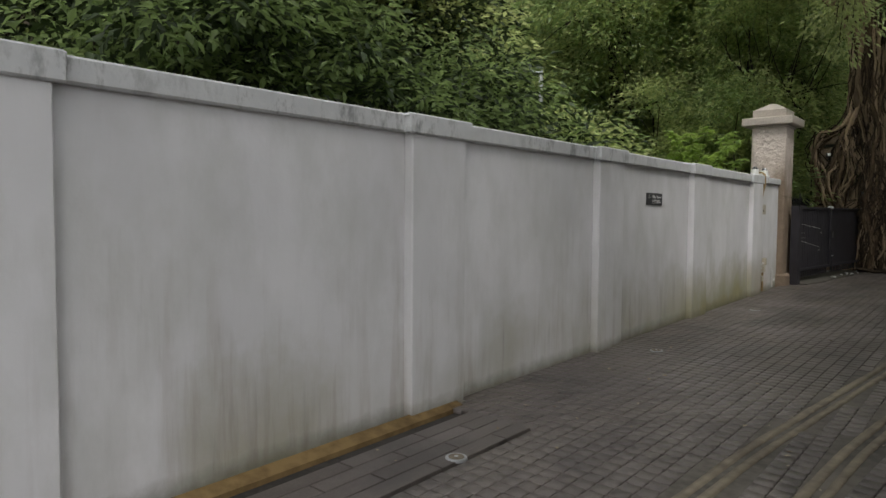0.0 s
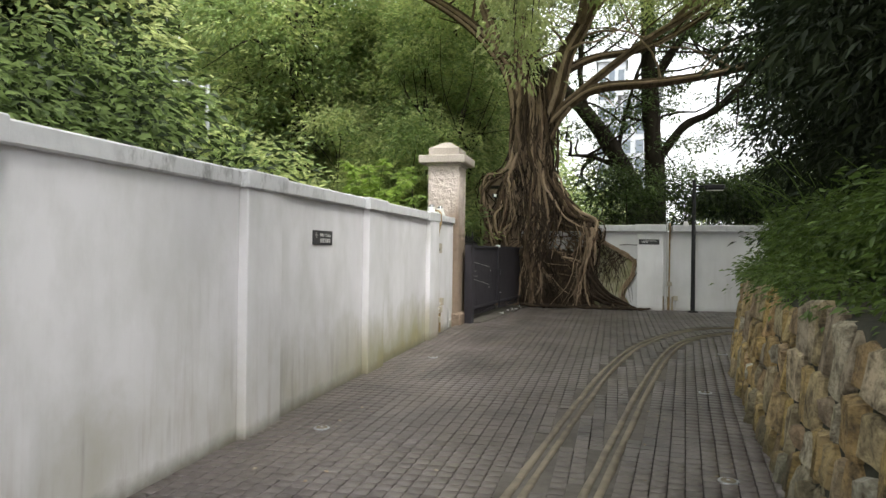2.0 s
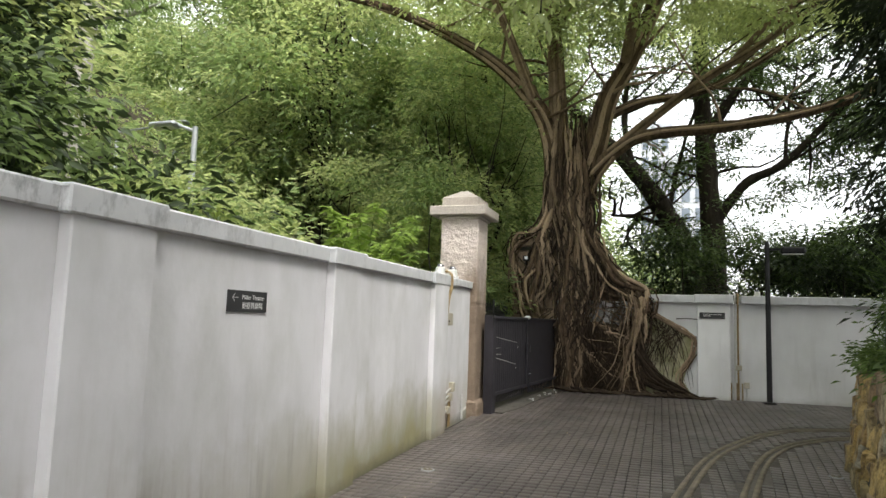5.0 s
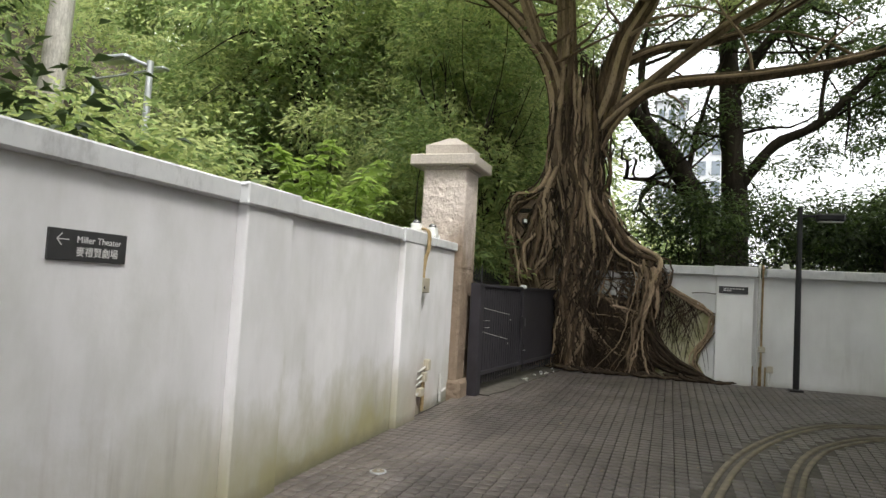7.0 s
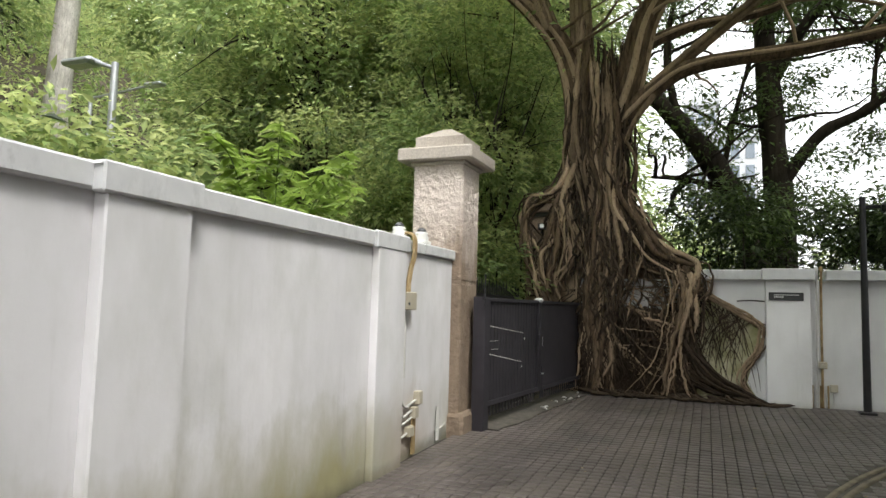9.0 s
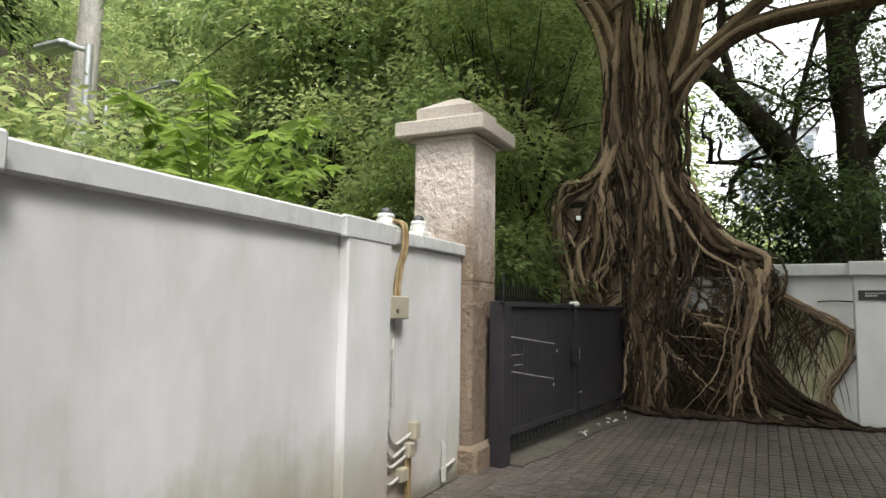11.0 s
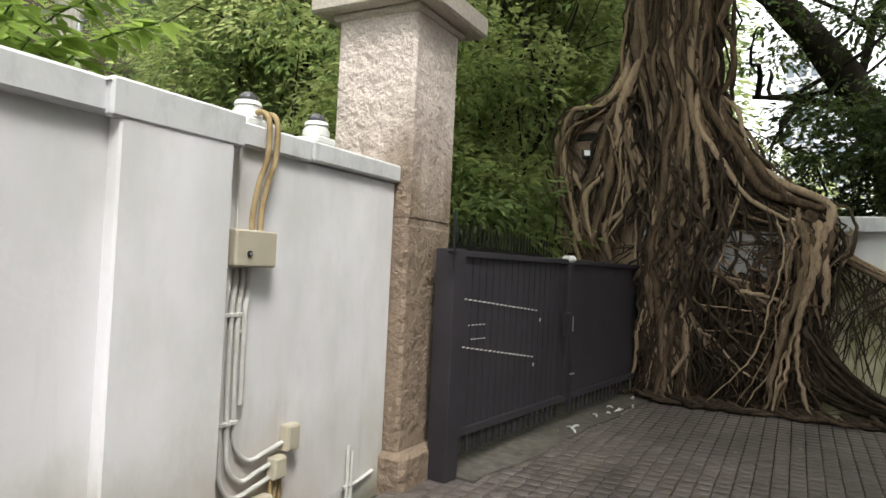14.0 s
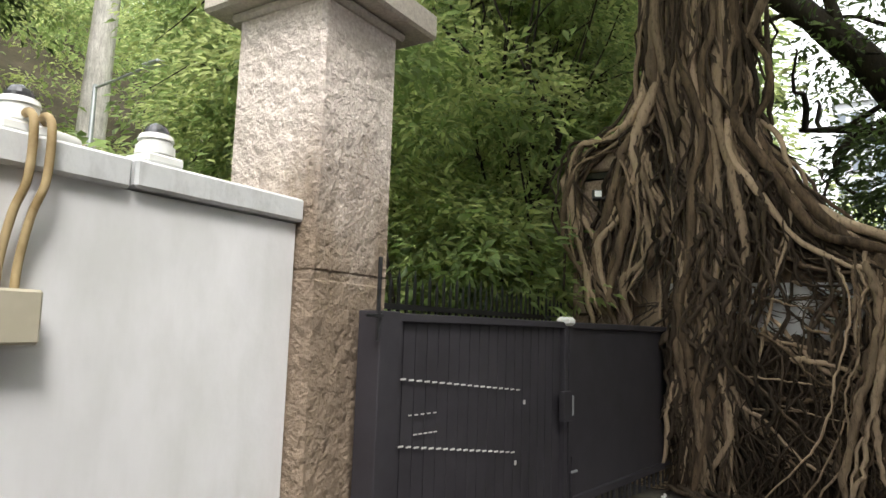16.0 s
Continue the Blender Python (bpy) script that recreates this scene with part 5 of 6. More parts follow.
def dark_tree():
    """The leaning dark tree behind the end wall."""
    rng = np.random.default_rng(31)
    top = base("tree", 0.6, 20.2, 0.3, "large dark tree, one stem leaning, behind the end wall", "tree", "trees")
    stems = [
        ([(0.5, 20.2, 0), (0.35, 20.1, 2.8), (0.0, 20.0, 3.8), (-0.6, 19.9, 4.8), (-1.36, 19.9, 5.75), (-2.1, 19.9, 6.5), (-3.4, 19.7, 8.0)], 0.30, 0.12),
        ([(0.85, 20.4, 0), (0.85, 20.3, 3.2), (0.72, 20.2, 5.0), (0.6, 20.2, 7.0), (0.5, 20.2, 10.0)], 0.33, 0.15),
        ([(0.85, 20.2, 4.0), (1.5, 20.0, 4.9), (2.3, 19.7, 5.3), (3.4, 19.2, 6.4), (4.6, 18.8, 7.2)], 0.13, 0.05),
        ([(0.65, 20.2, 6.0), (1.4, 20.0, 7.2), (2.6, 19.6, 8.2)], 0.16, 0.05),
        ([(0.1, 20.0, 3.7), (-0.7, 19.9, 4.1), (-1.5, 19.8, 4.2)], 0.08, 0.03),
        ([(-0.2, 20.0, 4.1), (0.0, 20.0, 5.2), (0.3, 20.0, 6.4)], 0.07, 0.03),
        ([(-1.0, 19.9, 5.3), (-1.2, 19.7, 6.6), (-1.0, 19.5, 8.0)], 0.09, 0.04),
        ([(2.3, 19.7, 5.3), (2.4, 19.7, 6.2), (2.9, 19.7, 7.0)], 0.05, 0.02),
    ]
    tw = Tubes()
    bl = []
    for pts, r0, r1 in stems:
        p = smooth_path(pts, 24)
        L = Tubes()
        L.add(p, np.linspace(r0, r1, 24) * (1 + 0.06 * rng.normal(size=24)), 9)
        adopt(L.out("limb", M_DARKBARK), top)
        for k in range(10, 24, 2):
            if p[k][2] < 3.6:
                continue
            e = p[k] + rng.normal(size=3) * np.array([1.1, 0.8, 0.8]) + np.array([0, 0, 0.3])
            tw.add(limb_path(rng, p[k], e, n=6), np.linspace(0.045, 0.012, 6), 4)
            s = 0.3 + 0.35 * rng.random()
            bl.append((*e, s, s, s * 0.6))
    adopt(tw.out("twig_mass", M_DARKBARK), top)["kind"] = "stuff"
    for _ in range(24):
        bl.append((rng.uniform(-5, 8), rng.uniform(18.5, 22), rng.uniform(7.6, 10.0), 0.8, 0.8, 0.4))
    for _ in range(18):
        bl.append((rng.uniform(3.0, 8.5), rng.uniform(18, 21), rng.uniform(4.0, 7.5), 0.7, 0.7, 0.5))
    for _ in range(16):
        bl.append((rng.uniform(3.5, 6.5), rng.uniform(19, 21), rng.uniform(5.6, 9.0), 0.7, 0.7, 0.5))
    for _ in range(14):
        bl.append((rng.uniform(-1.8, 3.0), rng.uniform(20, 22), rng.uniform(3.6, 5.0), 0.35, 0.35, 0.25))
    for _ in range(24):
        bl.append((rng.uniform(2.4, 7.0), rng.uniform(19, 22), rng.uniform(4.2, 9.5), 0.42, 0.42, 0.26))
    for _ in range(12):
        bl.append((rng.uniform(-2.0, 2.4), rng.uniform(19, 22), rng.uniform(6.8, 9.5), 0.42, 0.42, 0.26))
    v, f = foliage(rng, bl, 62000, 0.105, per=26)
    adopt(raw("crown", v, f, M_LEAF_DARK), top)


dark_tree()


def shrubs(name, label, region, count, leaves, size, mat, seed, r=(0.5, 0.9), slim=0.42, group="shrubs", shell=0.6):
    """A bank of shrubs: a few stems and leaf sprays over blobs in region (x0, x1, y0, y1, z0, z1)."""
    rng = np.random.default_rng(seed)
    x0, x1, y0, y1, z0, z1 = region
    top = base(name, (x0 + x1) / 2, (y0 + y1) / 2, 0.2, label, "shrub", group)
    bl, T = [], Tubes()
    for i in range(count):
        p = (rng.uniform(x0, x1), rng.uniform(y0, y1), rng.uniform(z0, z1))
        s = rng.uniform(*r)
        bl.append((*p, s, s, s * 0.75))
        if i % 3 == 0:
            T.add(limb_path(rng, (p[0] + rng.normal() * 0.2, p[1] + rng.normal() * 0.2, 0.0), p, n=7), np.linspace(0.03, 0.008, 7), 5)
    adopt(T.out("stem_mass", M_DARKBARK), top)["kind"] = "stuff"
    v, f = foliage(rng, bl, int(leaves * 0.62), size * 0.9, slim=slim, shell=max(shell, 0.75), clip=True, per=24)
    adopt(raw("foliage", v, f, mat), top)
    # Same for the bush: inner leaves carry painted shade as a darker green.
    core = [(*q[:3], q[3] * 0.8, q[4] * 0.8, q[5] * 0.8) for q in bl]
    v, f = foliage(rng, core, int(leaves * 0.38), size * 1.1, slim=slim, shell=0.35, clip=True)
    adopt(raw("inner_foliage", v, f, M_LEAF_MID if mat is M_LEAF_LIT else M_LEAF_INNER, None, "inner bush leaves, coloured darker to paint the shade inside"), top)
    return top


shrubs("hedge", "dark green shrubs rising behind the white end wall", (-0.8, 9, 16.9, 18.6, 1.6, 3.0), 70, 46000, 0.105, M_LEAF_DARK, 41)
shrubs("hedge", "mid-green shrubs beside the dark tree behind the end wall", (1.5, 9, 18.0, 19.5, 2.4, 3.6), 30, 30000, 0.10, M_LEAF_MID, 42)
shrubs("shrub", "dense green undergrowth close behind the gate railing", (-6.5, -3.6, 15.0, 19.5, 1.0, 4.2), 60, 42000, 0.12, M_LEAF_LIT, 43)
shrubs("shrub", "low green bushes behind the end of the long wall", (-6.5, -4.4, 11.5, 15.0, 0.5, 1.5), 24, 24000, 0.09, M_LEAF_LIT, 46)
shrubs("shrub", "bright green bushes round the grey lamp pole", (-9.5, -5.6, 9.2, 12.0, 1.2, 2.8), 30, 36000, 0.125, M_LEAF_LIT, 44)
shrubs("shrub", "leafy dark bushes close behind the long wall", (-6.8, -4.0, 1.0, 8.0, 1.0, 2.9), 66, 52000, 0.115, M_LEAF_MID, 45)
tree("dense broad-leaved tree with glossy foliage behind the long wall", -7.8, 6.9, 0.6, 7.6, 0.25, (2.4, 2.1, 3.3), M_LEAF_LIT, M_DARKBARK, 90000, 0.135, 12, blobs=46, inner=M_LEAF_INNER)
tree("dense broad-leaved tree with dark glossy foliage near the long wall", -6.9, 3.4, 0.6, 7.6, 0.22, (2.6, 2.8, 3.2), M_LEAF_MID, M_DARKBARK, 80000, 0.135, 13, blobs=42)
tree("tall tree with fine bright foliage behind the gate", -5.0, 20.0, 0.8, 10.5, 0.22, (3.2, 3.0, 5.0), M_LEAF_LIT, M_DARKBARK, 46000, 0.150, 15, blobs=60)
tree("slender green tree just behind the gate railing", -4.4, 17.6, 0.5, 6.4, 0.12, (1.9, 1.9, 2.7), M_LEAF_LIT, M_DARKBARK, 14000, 0.115, 16, blobs=46, spread=1.0)
tree("tall tree with fine bright foliage up the slope", -9.5, 19.5, 1.6, 12.0, 0.25, (3.6, 3.2, 6.0), M_LEAF_LIT, M_DARKBARK, 50000, 0.175, 14, blobs=60)
tree("tall green tree behind the banyan", -5.2, 24.5, 0.8, 12.5, 0.25, (3.4, 2.8, 5.6), M_LEAF_LIT, M_DARKBARK, 36000, 0.185, 21, blobs=46)
tree("tall green tree behind the lamps", -14.5, 24.0, 3.0, 14.0, 0.3, (5.0, 4.5, 5.5), M_LEAF_LIT, M_DARKBARK, 33000, 0.195, 17, blobs=32)
tree("tall green tree on the hillside", -18.5, 14.5, 4.2, 12.0, 0.3, (4.5, 4.5, 5.0), M_LEAF_MID, M_DARKBARK, 28000, 0.207, 18, blobs=28)
tree("tall dark green tree on the hillside", -14.0, 7.0, 3.2, 11.0, 0.3, (4.0, 4.5, 5.0), M_LEAF_MID, M_DARKBARK, 28000, 0.207, 19, blobs=28)


def pale_trunk(x, y, z0, h, r, label, lean=0.5):
    top = base("tree", x, y, z0, label, "tree", "trees")
    T = Tubes()
    p = smooth_path([(x, y, z0 - 0.5), (x + lean * 0.3, y, z0 + h * 0.4), (x + lean, y, z0 + h)], 16)
    T.add(p, np.linspace(r * 1.2, r * 0.8, 16), 12)
    adopt(T.out("trunk", M_PALEBARK), top)
    rng = np.random.default_rng(5)
    bl = [(x + lean + rng.normal() * 1.6, y + rng.normal() * 1.6, z0 + h + rng.normal() * 1.0, 1.1, 1.1, 0.6) for _ in range(14)]
    for b in bl[:7]:
        L = Tubes()
        L.add(limb_path(rng, p[-3], b[:3]), np.linspace(r * 0.5, r * 0.1, 9), 6)
        adopt(L.out("limb", M_PALEBARK), top)
    v, f = foliage(rng, bl, 14000, 0.16)
    adopt(raw("crown", v, f, M_LEAF_MID), top)


pale_trunk(-20.1, 20.9, 4.0, 9.5, 0.40, "tall tree with a smooth pale trunk on the slope")
pale_trunk(-11.6, 21.8, 2.2, 4.2, 0.16, "slender tree with a pale brown trunk on the slope", 0.2)


def sapling():
    rng = np.random.default_rng(9)
    x, y = -3.6, 10.4
    top = base("sapling", x, y, 0.2, "bright green sapling with long drooping leaves behind the coping", "sapling")
    C, A, N, S = [], [], [], []
    for i in range(26):
        an = i * 2.4
        rr = 0.2 + 0.75 * rng.random()
        ex, ey = rr * math.cos(an) * 0.8, rr * math.sin(an)
        ez = rng.uniform(2.1, 2.8)
        p = smooth_path([(x, y, 0.2), (x + ex * 0.2, y + ey * 0.2, 1.6), (x + ex * 0.6, y + ey * 0.6, ez - 0.25), (x + ex, y + ey, ez)], 16)
        T = Tubes()
        T.add(p, np.linspace(0.007, 0.003, 16), 6)
        adopt(T.out("stem", M_LEAF_BAMBOO), top)
        for k in range(8, 16):
            for s in range(6):
                a = rng.uniform(0, 2 * math.pi)
                C.append(p[k])
                A.append((math.cos(a), math.sin(a), rng.uniform(-0.45, 0.05)))
                N.append((rng.normal() * 0.3, rng.normal() * 0.3, 1))
                S.append(rng.uniform(0.09, 0.19))
    C, A, N, S = (np.array(q, float) for q in (C, A, N, S))
    v, f = leaf_mesh(C, A, N, S, S * 0.38, 0.12)
    adopt(raw("foliage", v, f, M_LEAF_SAP), top)["kind"] = "stuff"


sapling()


def far_woods():
    rng = np.random.default_rng(77)
    bl = []
    for _ in range(760):
        x, y = rng.uniform(-64, -10), rng.uniform(2, 60)
        near = x > -22 and y < 30 and y > 9
        z = hill_z(x, y) + (rng.uniform(0.1, 0.8) if near else rng.uniform(1.0, 7.0))
        s = rng.uniform(0.7, 1.2) if near else rng.uniform(1.3, 2.6)
        bl.append((x, y, z, s, s, s * 0.75))
    for _ in range(420):
        x, y = rng.uniform(-62, -9), rng.uniform(8, 48)
        s = rng.uniform(0.9, 1.7)
        bl.append((x, y, hill_z(x, y) + rng.uniform(0.1, 0.7), s, s, s * 0.75))
    for _ in range(90):
        x, y = rng.uniform(-16, -7), rng.uniform(20, 30)
        s = rng.uniform(0.8, 1.4)
        bl.append((x, y, hill_z(x, y) + rng.uniform(0.5, 5.0), s, s, s * 0.75))
    for _ in range(120):
        x, y = rng.uniform(-22, -8), rng.uniform(10, 30)
        s = rng.uniform(0.7, 1.3)
        bl.append((x, y, hill_z(x, y) + rng.uniform(0.1, 0.9), s, s, s * 0.75))
    for _ in range(150):
        x, y = rng.uniform(-14, 0), rng.uniform(26, 40)
        s = rng.uniform(1.2, 2.2)
        bl.append((x, y, rng.uniform(1, 12) if x < -5.5 else rng.uniform(0.8, 3.5), s, s, s * 0.75))
    for _ in range(60):
        x, y = rng.uniform(2, 20), rng.uniform(24, 36)
        s = rng.uniform(0.9, 1.8)
        bl.append((x, y, rng.uniform(0.8, 3.6), s, s, s * 0.75))
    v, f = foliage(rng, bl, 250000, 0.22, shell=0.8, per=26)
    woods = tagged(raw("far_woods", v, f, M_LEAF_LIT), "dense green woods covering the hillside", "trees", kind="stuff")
    # Darker leaves within the woods paint the shade between clumps.
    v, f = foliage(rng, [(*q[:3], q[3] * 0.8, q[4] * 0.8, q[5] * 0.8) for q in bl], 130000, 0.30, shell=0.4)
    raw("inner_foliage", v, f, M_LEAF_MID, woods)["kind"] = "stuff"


far_woods()


def wall_top_plants():
    """Drooping bamboo-like leaves over the rubble wall, and a dark tree over them."""
    rng = np.random.default_rng(51)
    P = STONE_PATH
    tan, out = path_frame(P)
    top = base("bamboo_shrub", 1.6, 8.0, 1.2, "thick green bamboo-like shrubs spilling over the rubble wall", "shrub", "shrubs")
    bl = []
    for i in range(300):
        k = int(rng.integers(40, 225))
        o = rng.uniform(0.58, 1.5)
        q = P[k] + out[k] * o
        z = 1.25 + rng.uniform(-0.02, 0.12) + 0.45 * min(o, 1.2) * rng.random() + 0.15
        s = rng.uniform(0.14, 0.26)
        bl.append((q[0], q[1], z, s, s, s * 0.9))
    for i in range(110):
        k = int(rng.integers(40, 200))
        q = P[k] + out[k] * rng.uniform(0.26, 0.48)
        bl.append((q[0], q[1], TOPZ + rng.uniform(-0.03, 0.10), 0.08, 0.1, 0.07))
    v, f = foliage(rng, bl, 120000, 0.062, droop=0.6, slim=0.40, shell=0.4)
    adopt(raw("foliage", v, f, M_LEAF_BAMBOO), top)
    T = Tubes()
    for i in range(60):
        k = int(rng.integers(95, 225))
        q = P[k] + out[k] * rng.uniform(0.35, 1.0)
        e = q - out[k] * rng.uniform(0.1, 0.5)
        T.add(smooth_path([(q[0], q[1], 1.2), (q[0], q[1], 1.9), (e[0], e[1], 2.1 + 0.3 * rng.random())], 8), 0.005, 4)
    adopt(T.out("stem_mass", M_LEAF_BAMBOO), top)["kind"] = "stuff"
    rng = np.random.default_rng(52)
    top = base("tree", 3.0, 9.0, 1.5, "dark overhanging trees crowding above the rubble wall", "tree", "trees")
    for x, y in ((2.6, 6.5), (3.2, 9.5), (3.8, 12.0)):
        T = Tubes()
        T.add(smooth_path([(x, y, 1.0), (x - 0.1, y, 3.0), (x - 0.3, y, 6.0)], 12), np.linspace(0.17, 0.08, 12), 9)
        adopt(T.out("trunk", M_DARKBARK), top)
    bl = []
    for _ in range(360):
        y = rng.uniform(2.5, 15.0)
        xin = np.interp(y, [0, 5, 9, 11, 12.5, 14.5], [0.6, 0.72, 1.0, 1.3, 1.8, 3.1])
        o = rng.random()
        z = rng.uniform(1.8, 7.0)
        s = rng.uniform(0.35, 0.7)
        bl.append((xin + (0.95 if z < 2.5 else 0.66) + 2.3 * o + 0.10 * abs(z - 3.0), y, z, s, s, s * 0.7))
    for _ in range(190):
        y = rng.uniform(6.5, 11.5)
        xin = np.interp(y, [0, 5, 9, 11, 12.5, 14.5], [0.6, 0.72, 1.0, 1.3, 1.8, 3.1])
        s = rng.uniform(0.25, 0.42)
        bl.append((xin + 0.58 + 1.2 * rng.random(), y, rng.uniform(2.5, 7.0), s, s, s * 0.8))
    for _ in range(44):
        y = rng.uniform(8.0, 13.0)
        xin = np.interp(y, [0, 5, 9, 11, 12.5, 14.5], [0.6, 0.72, 1.0, 1.3, 1.8, 3.1])
        bl.append((xin + rng.uniform(0.35, 2.0), y, rng.uniform(4.6, 7.6), 0.4, 0.4, 0.3))
    # Canopy added out of view over the lane's start, to shade it.
    for _ in range(75):
        bl.append((rng.uniform(-2.8, 4.0), rng.uniform(-6.0, 4.5), rng.uniform(5.8, 8.0), 0.85, 0.85, 0.4))
    # The whole crown takes the leaf colour with shade painted in.
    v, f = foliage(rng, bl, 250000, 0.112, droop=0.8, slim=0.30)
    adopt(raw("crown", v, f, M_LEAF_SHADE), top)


wall_top_plants()


def hanging_sprigs():
    rng = np.random.default_rng(61)
    top = base("hanging_branch", -0.72, 5.35, 4.0, "thin drooping branch with bright yellow-green leaves over the lane", "branch")
    T = Tubes()
    bl = []
    for i in range(9):
        x, y = -0.72 + rng.normal() * 0.09, 5.35 + rng.normal() * 0.15
        z = rng.uniform(2.62, 2.95)
        T.add(smooth_path([(x + 0.5, y + 0.5, 6.6), (x + 0.1, y + 0.15, 4.2), (x, y, z)], 10), np.linspace(0.006, 0.003, 10), 5)
        for k in range(4):
            bl.append((x + rng.normal() * 0.03, y + rng.normal() * 0.04, z + 0.13 * k, 0.06, 0.06, 0.06))
    adopt(T.out("twig_mass", M_DARKBARK), top)["kind"] = "stuff"
    v, f = foliage(rng, bl, 1800, 0.045, droop=0.9, per=6)
    adopt(raw("foliage", v, f, M_LEAF_LIT), top)


hanging_sprigs()


def far_buildings():
    for x, y, w, d, h, nx, nz, lab in ((2.1, 75, 4, 5, 18.5, 3, 8, "pale distant apartment block seen between the trees"), (-1.0, 92, 3.6, 5, 27, 3, 10, "pale distant tower seen between the branches")):
        top = base("apartment_building", x, y, 0, lab, "building", "distant buildings")
        bm = bmesh.new()
        box(bm, x - w / 2, x + w / 2, y, y + d, 0, h)
        adopt(part("wall", bm, M_FAR), top)
        bm = bmesh.new()
        box(bm, x - w / 2 - 0.3, x + w / 2 + 0.3, y - 0.3, y + d, h + 0.01, h + 0.8)
        adopt(part("roof", bm, M_FAR), top)
        for i in range(nx):
            for k in range(nz):
                bm = bmesh.new()
                cx, cz = x - w / 2 + (i + 0.5) * w / nx, 2 + k * (h - 2) / nz
                box(bm, cx - w / nx * 0.3, cx + w / nx * 0.3, y - 0.06, y - 0.01, cz, cz + 1.4)
                adopt(part("window", bm, M_FARWIN), top)


far_buildings()


# ---- paving ----
RUT_L = smooth_path([(-1.02, -6, 0), (-0.98, 1.0, 0), (-0.90, 3.4, 0), (-0.79, 4.6, 0), (-0.70, 5.4, 0), (-0.60, 6.3, 0), (-0.45, 7.6, 0), (-0.2, 9.4, 0), (0.12, 10.95, 0), (0.57, 12.15, 0), (1.08, 13.0, 0), (1.6, 13.4, 0), (2.8, 13.8, 0)], 160)
RUT_R = smooth_path([(-0.60, -6, 0), (-0.54, 1.0, 0), (-0.45, 3.8, 0), (-0.36, 4.8, 0), (-0.26, 5.6, 0), (-0.12, 6.6, 0), (0.11, 8.25, 0), (0.42, 10.1, 0), (0.74, 11.4, 0), (1.16, 12.25, 0), (1.8, 12.85, 0), (3.0, 13.2, 0)], 160)


def channels():
    for k, P in enumerate((RUT_L, RUT_R)):
        tan, out = path_frame(P)
        rng = np.random.default_rng(60 + k)
        wob = np.convolve(rng.normal(size=len(P) + 8) * 0.012, np.ones(9) / 9, "valid")
        g = None
        for nm, prof, mat in (("channel_bed", [(-0.17, -0.006), (0.17, -0.006)], M_BED), ("channel_edging", [(-0.072, -0.03), (-0.067, 0.006), (-0.02, 0.004), (-0.016, -0.02)], M_KERB), ("channel_edging", [(0.016, -0.02), (0.02, 0.004), (0.064, 0.006), (0.069, -0.03)], M_KERB), ("channel_groove", [(-0.02, -0.012), (0.02, -0.012)], M_MORTAR)):
            v = []
            for i, (p, o) in enumerate(zip(P, out)):
                for dx, dz in prof:
                    q = p + o * (dx + (wob[i] if abs(dx) > 0.05 else 0))
                    v.append((q[0], q[1], G(q[0], q[1]) + dz))
            n = len(prof)
            f = [(i * n + j, i * n + j + 1, (i + 1) * n + j + 1, (i + 1) * n + j) for i in range(len(P) - 1) for j in range(n - 1)]
            if g is None:
                g = tagged(raw("drain_channel", v, f, mat), "narrow worn concrete channel curving along the paving", "drain", "curved channels", "structure")
            else:
                raw(nm, v, f, mat, g)


channels()
SLOPE = Matrix(((1, 0, 0), (0, 1, 0), (0.006, 0.019, 1))).to_3x3().to_4x4()


def paver_mesh():
    a, b, h, e = 0.0465, 0.0465, 0.03, 0.002
    v = [(-a, -b, -h), (a, -b, -h), (a, b, -h), (-a, b, -h), (-a, -b, -e), (a, -b, -e), (a, b, -e), (-a, b, -e), (-a + e, -b + e, 0), (a - e, -b + e, 0), (a - e, b - e, 0), (-a + e, b - e, 0)]
    f = [(0, 1, 5, 4), (1, 2, 6, 5), (2, 3, 7, 6), (3, 0, 4, 7), (4, 5, 9, 8), (5, 6, 10, 9), (6, 7, 11, 10), (7, 4, 8, 11), (8, 9, 10, 11)]
    return np.array(v), np.array(f)


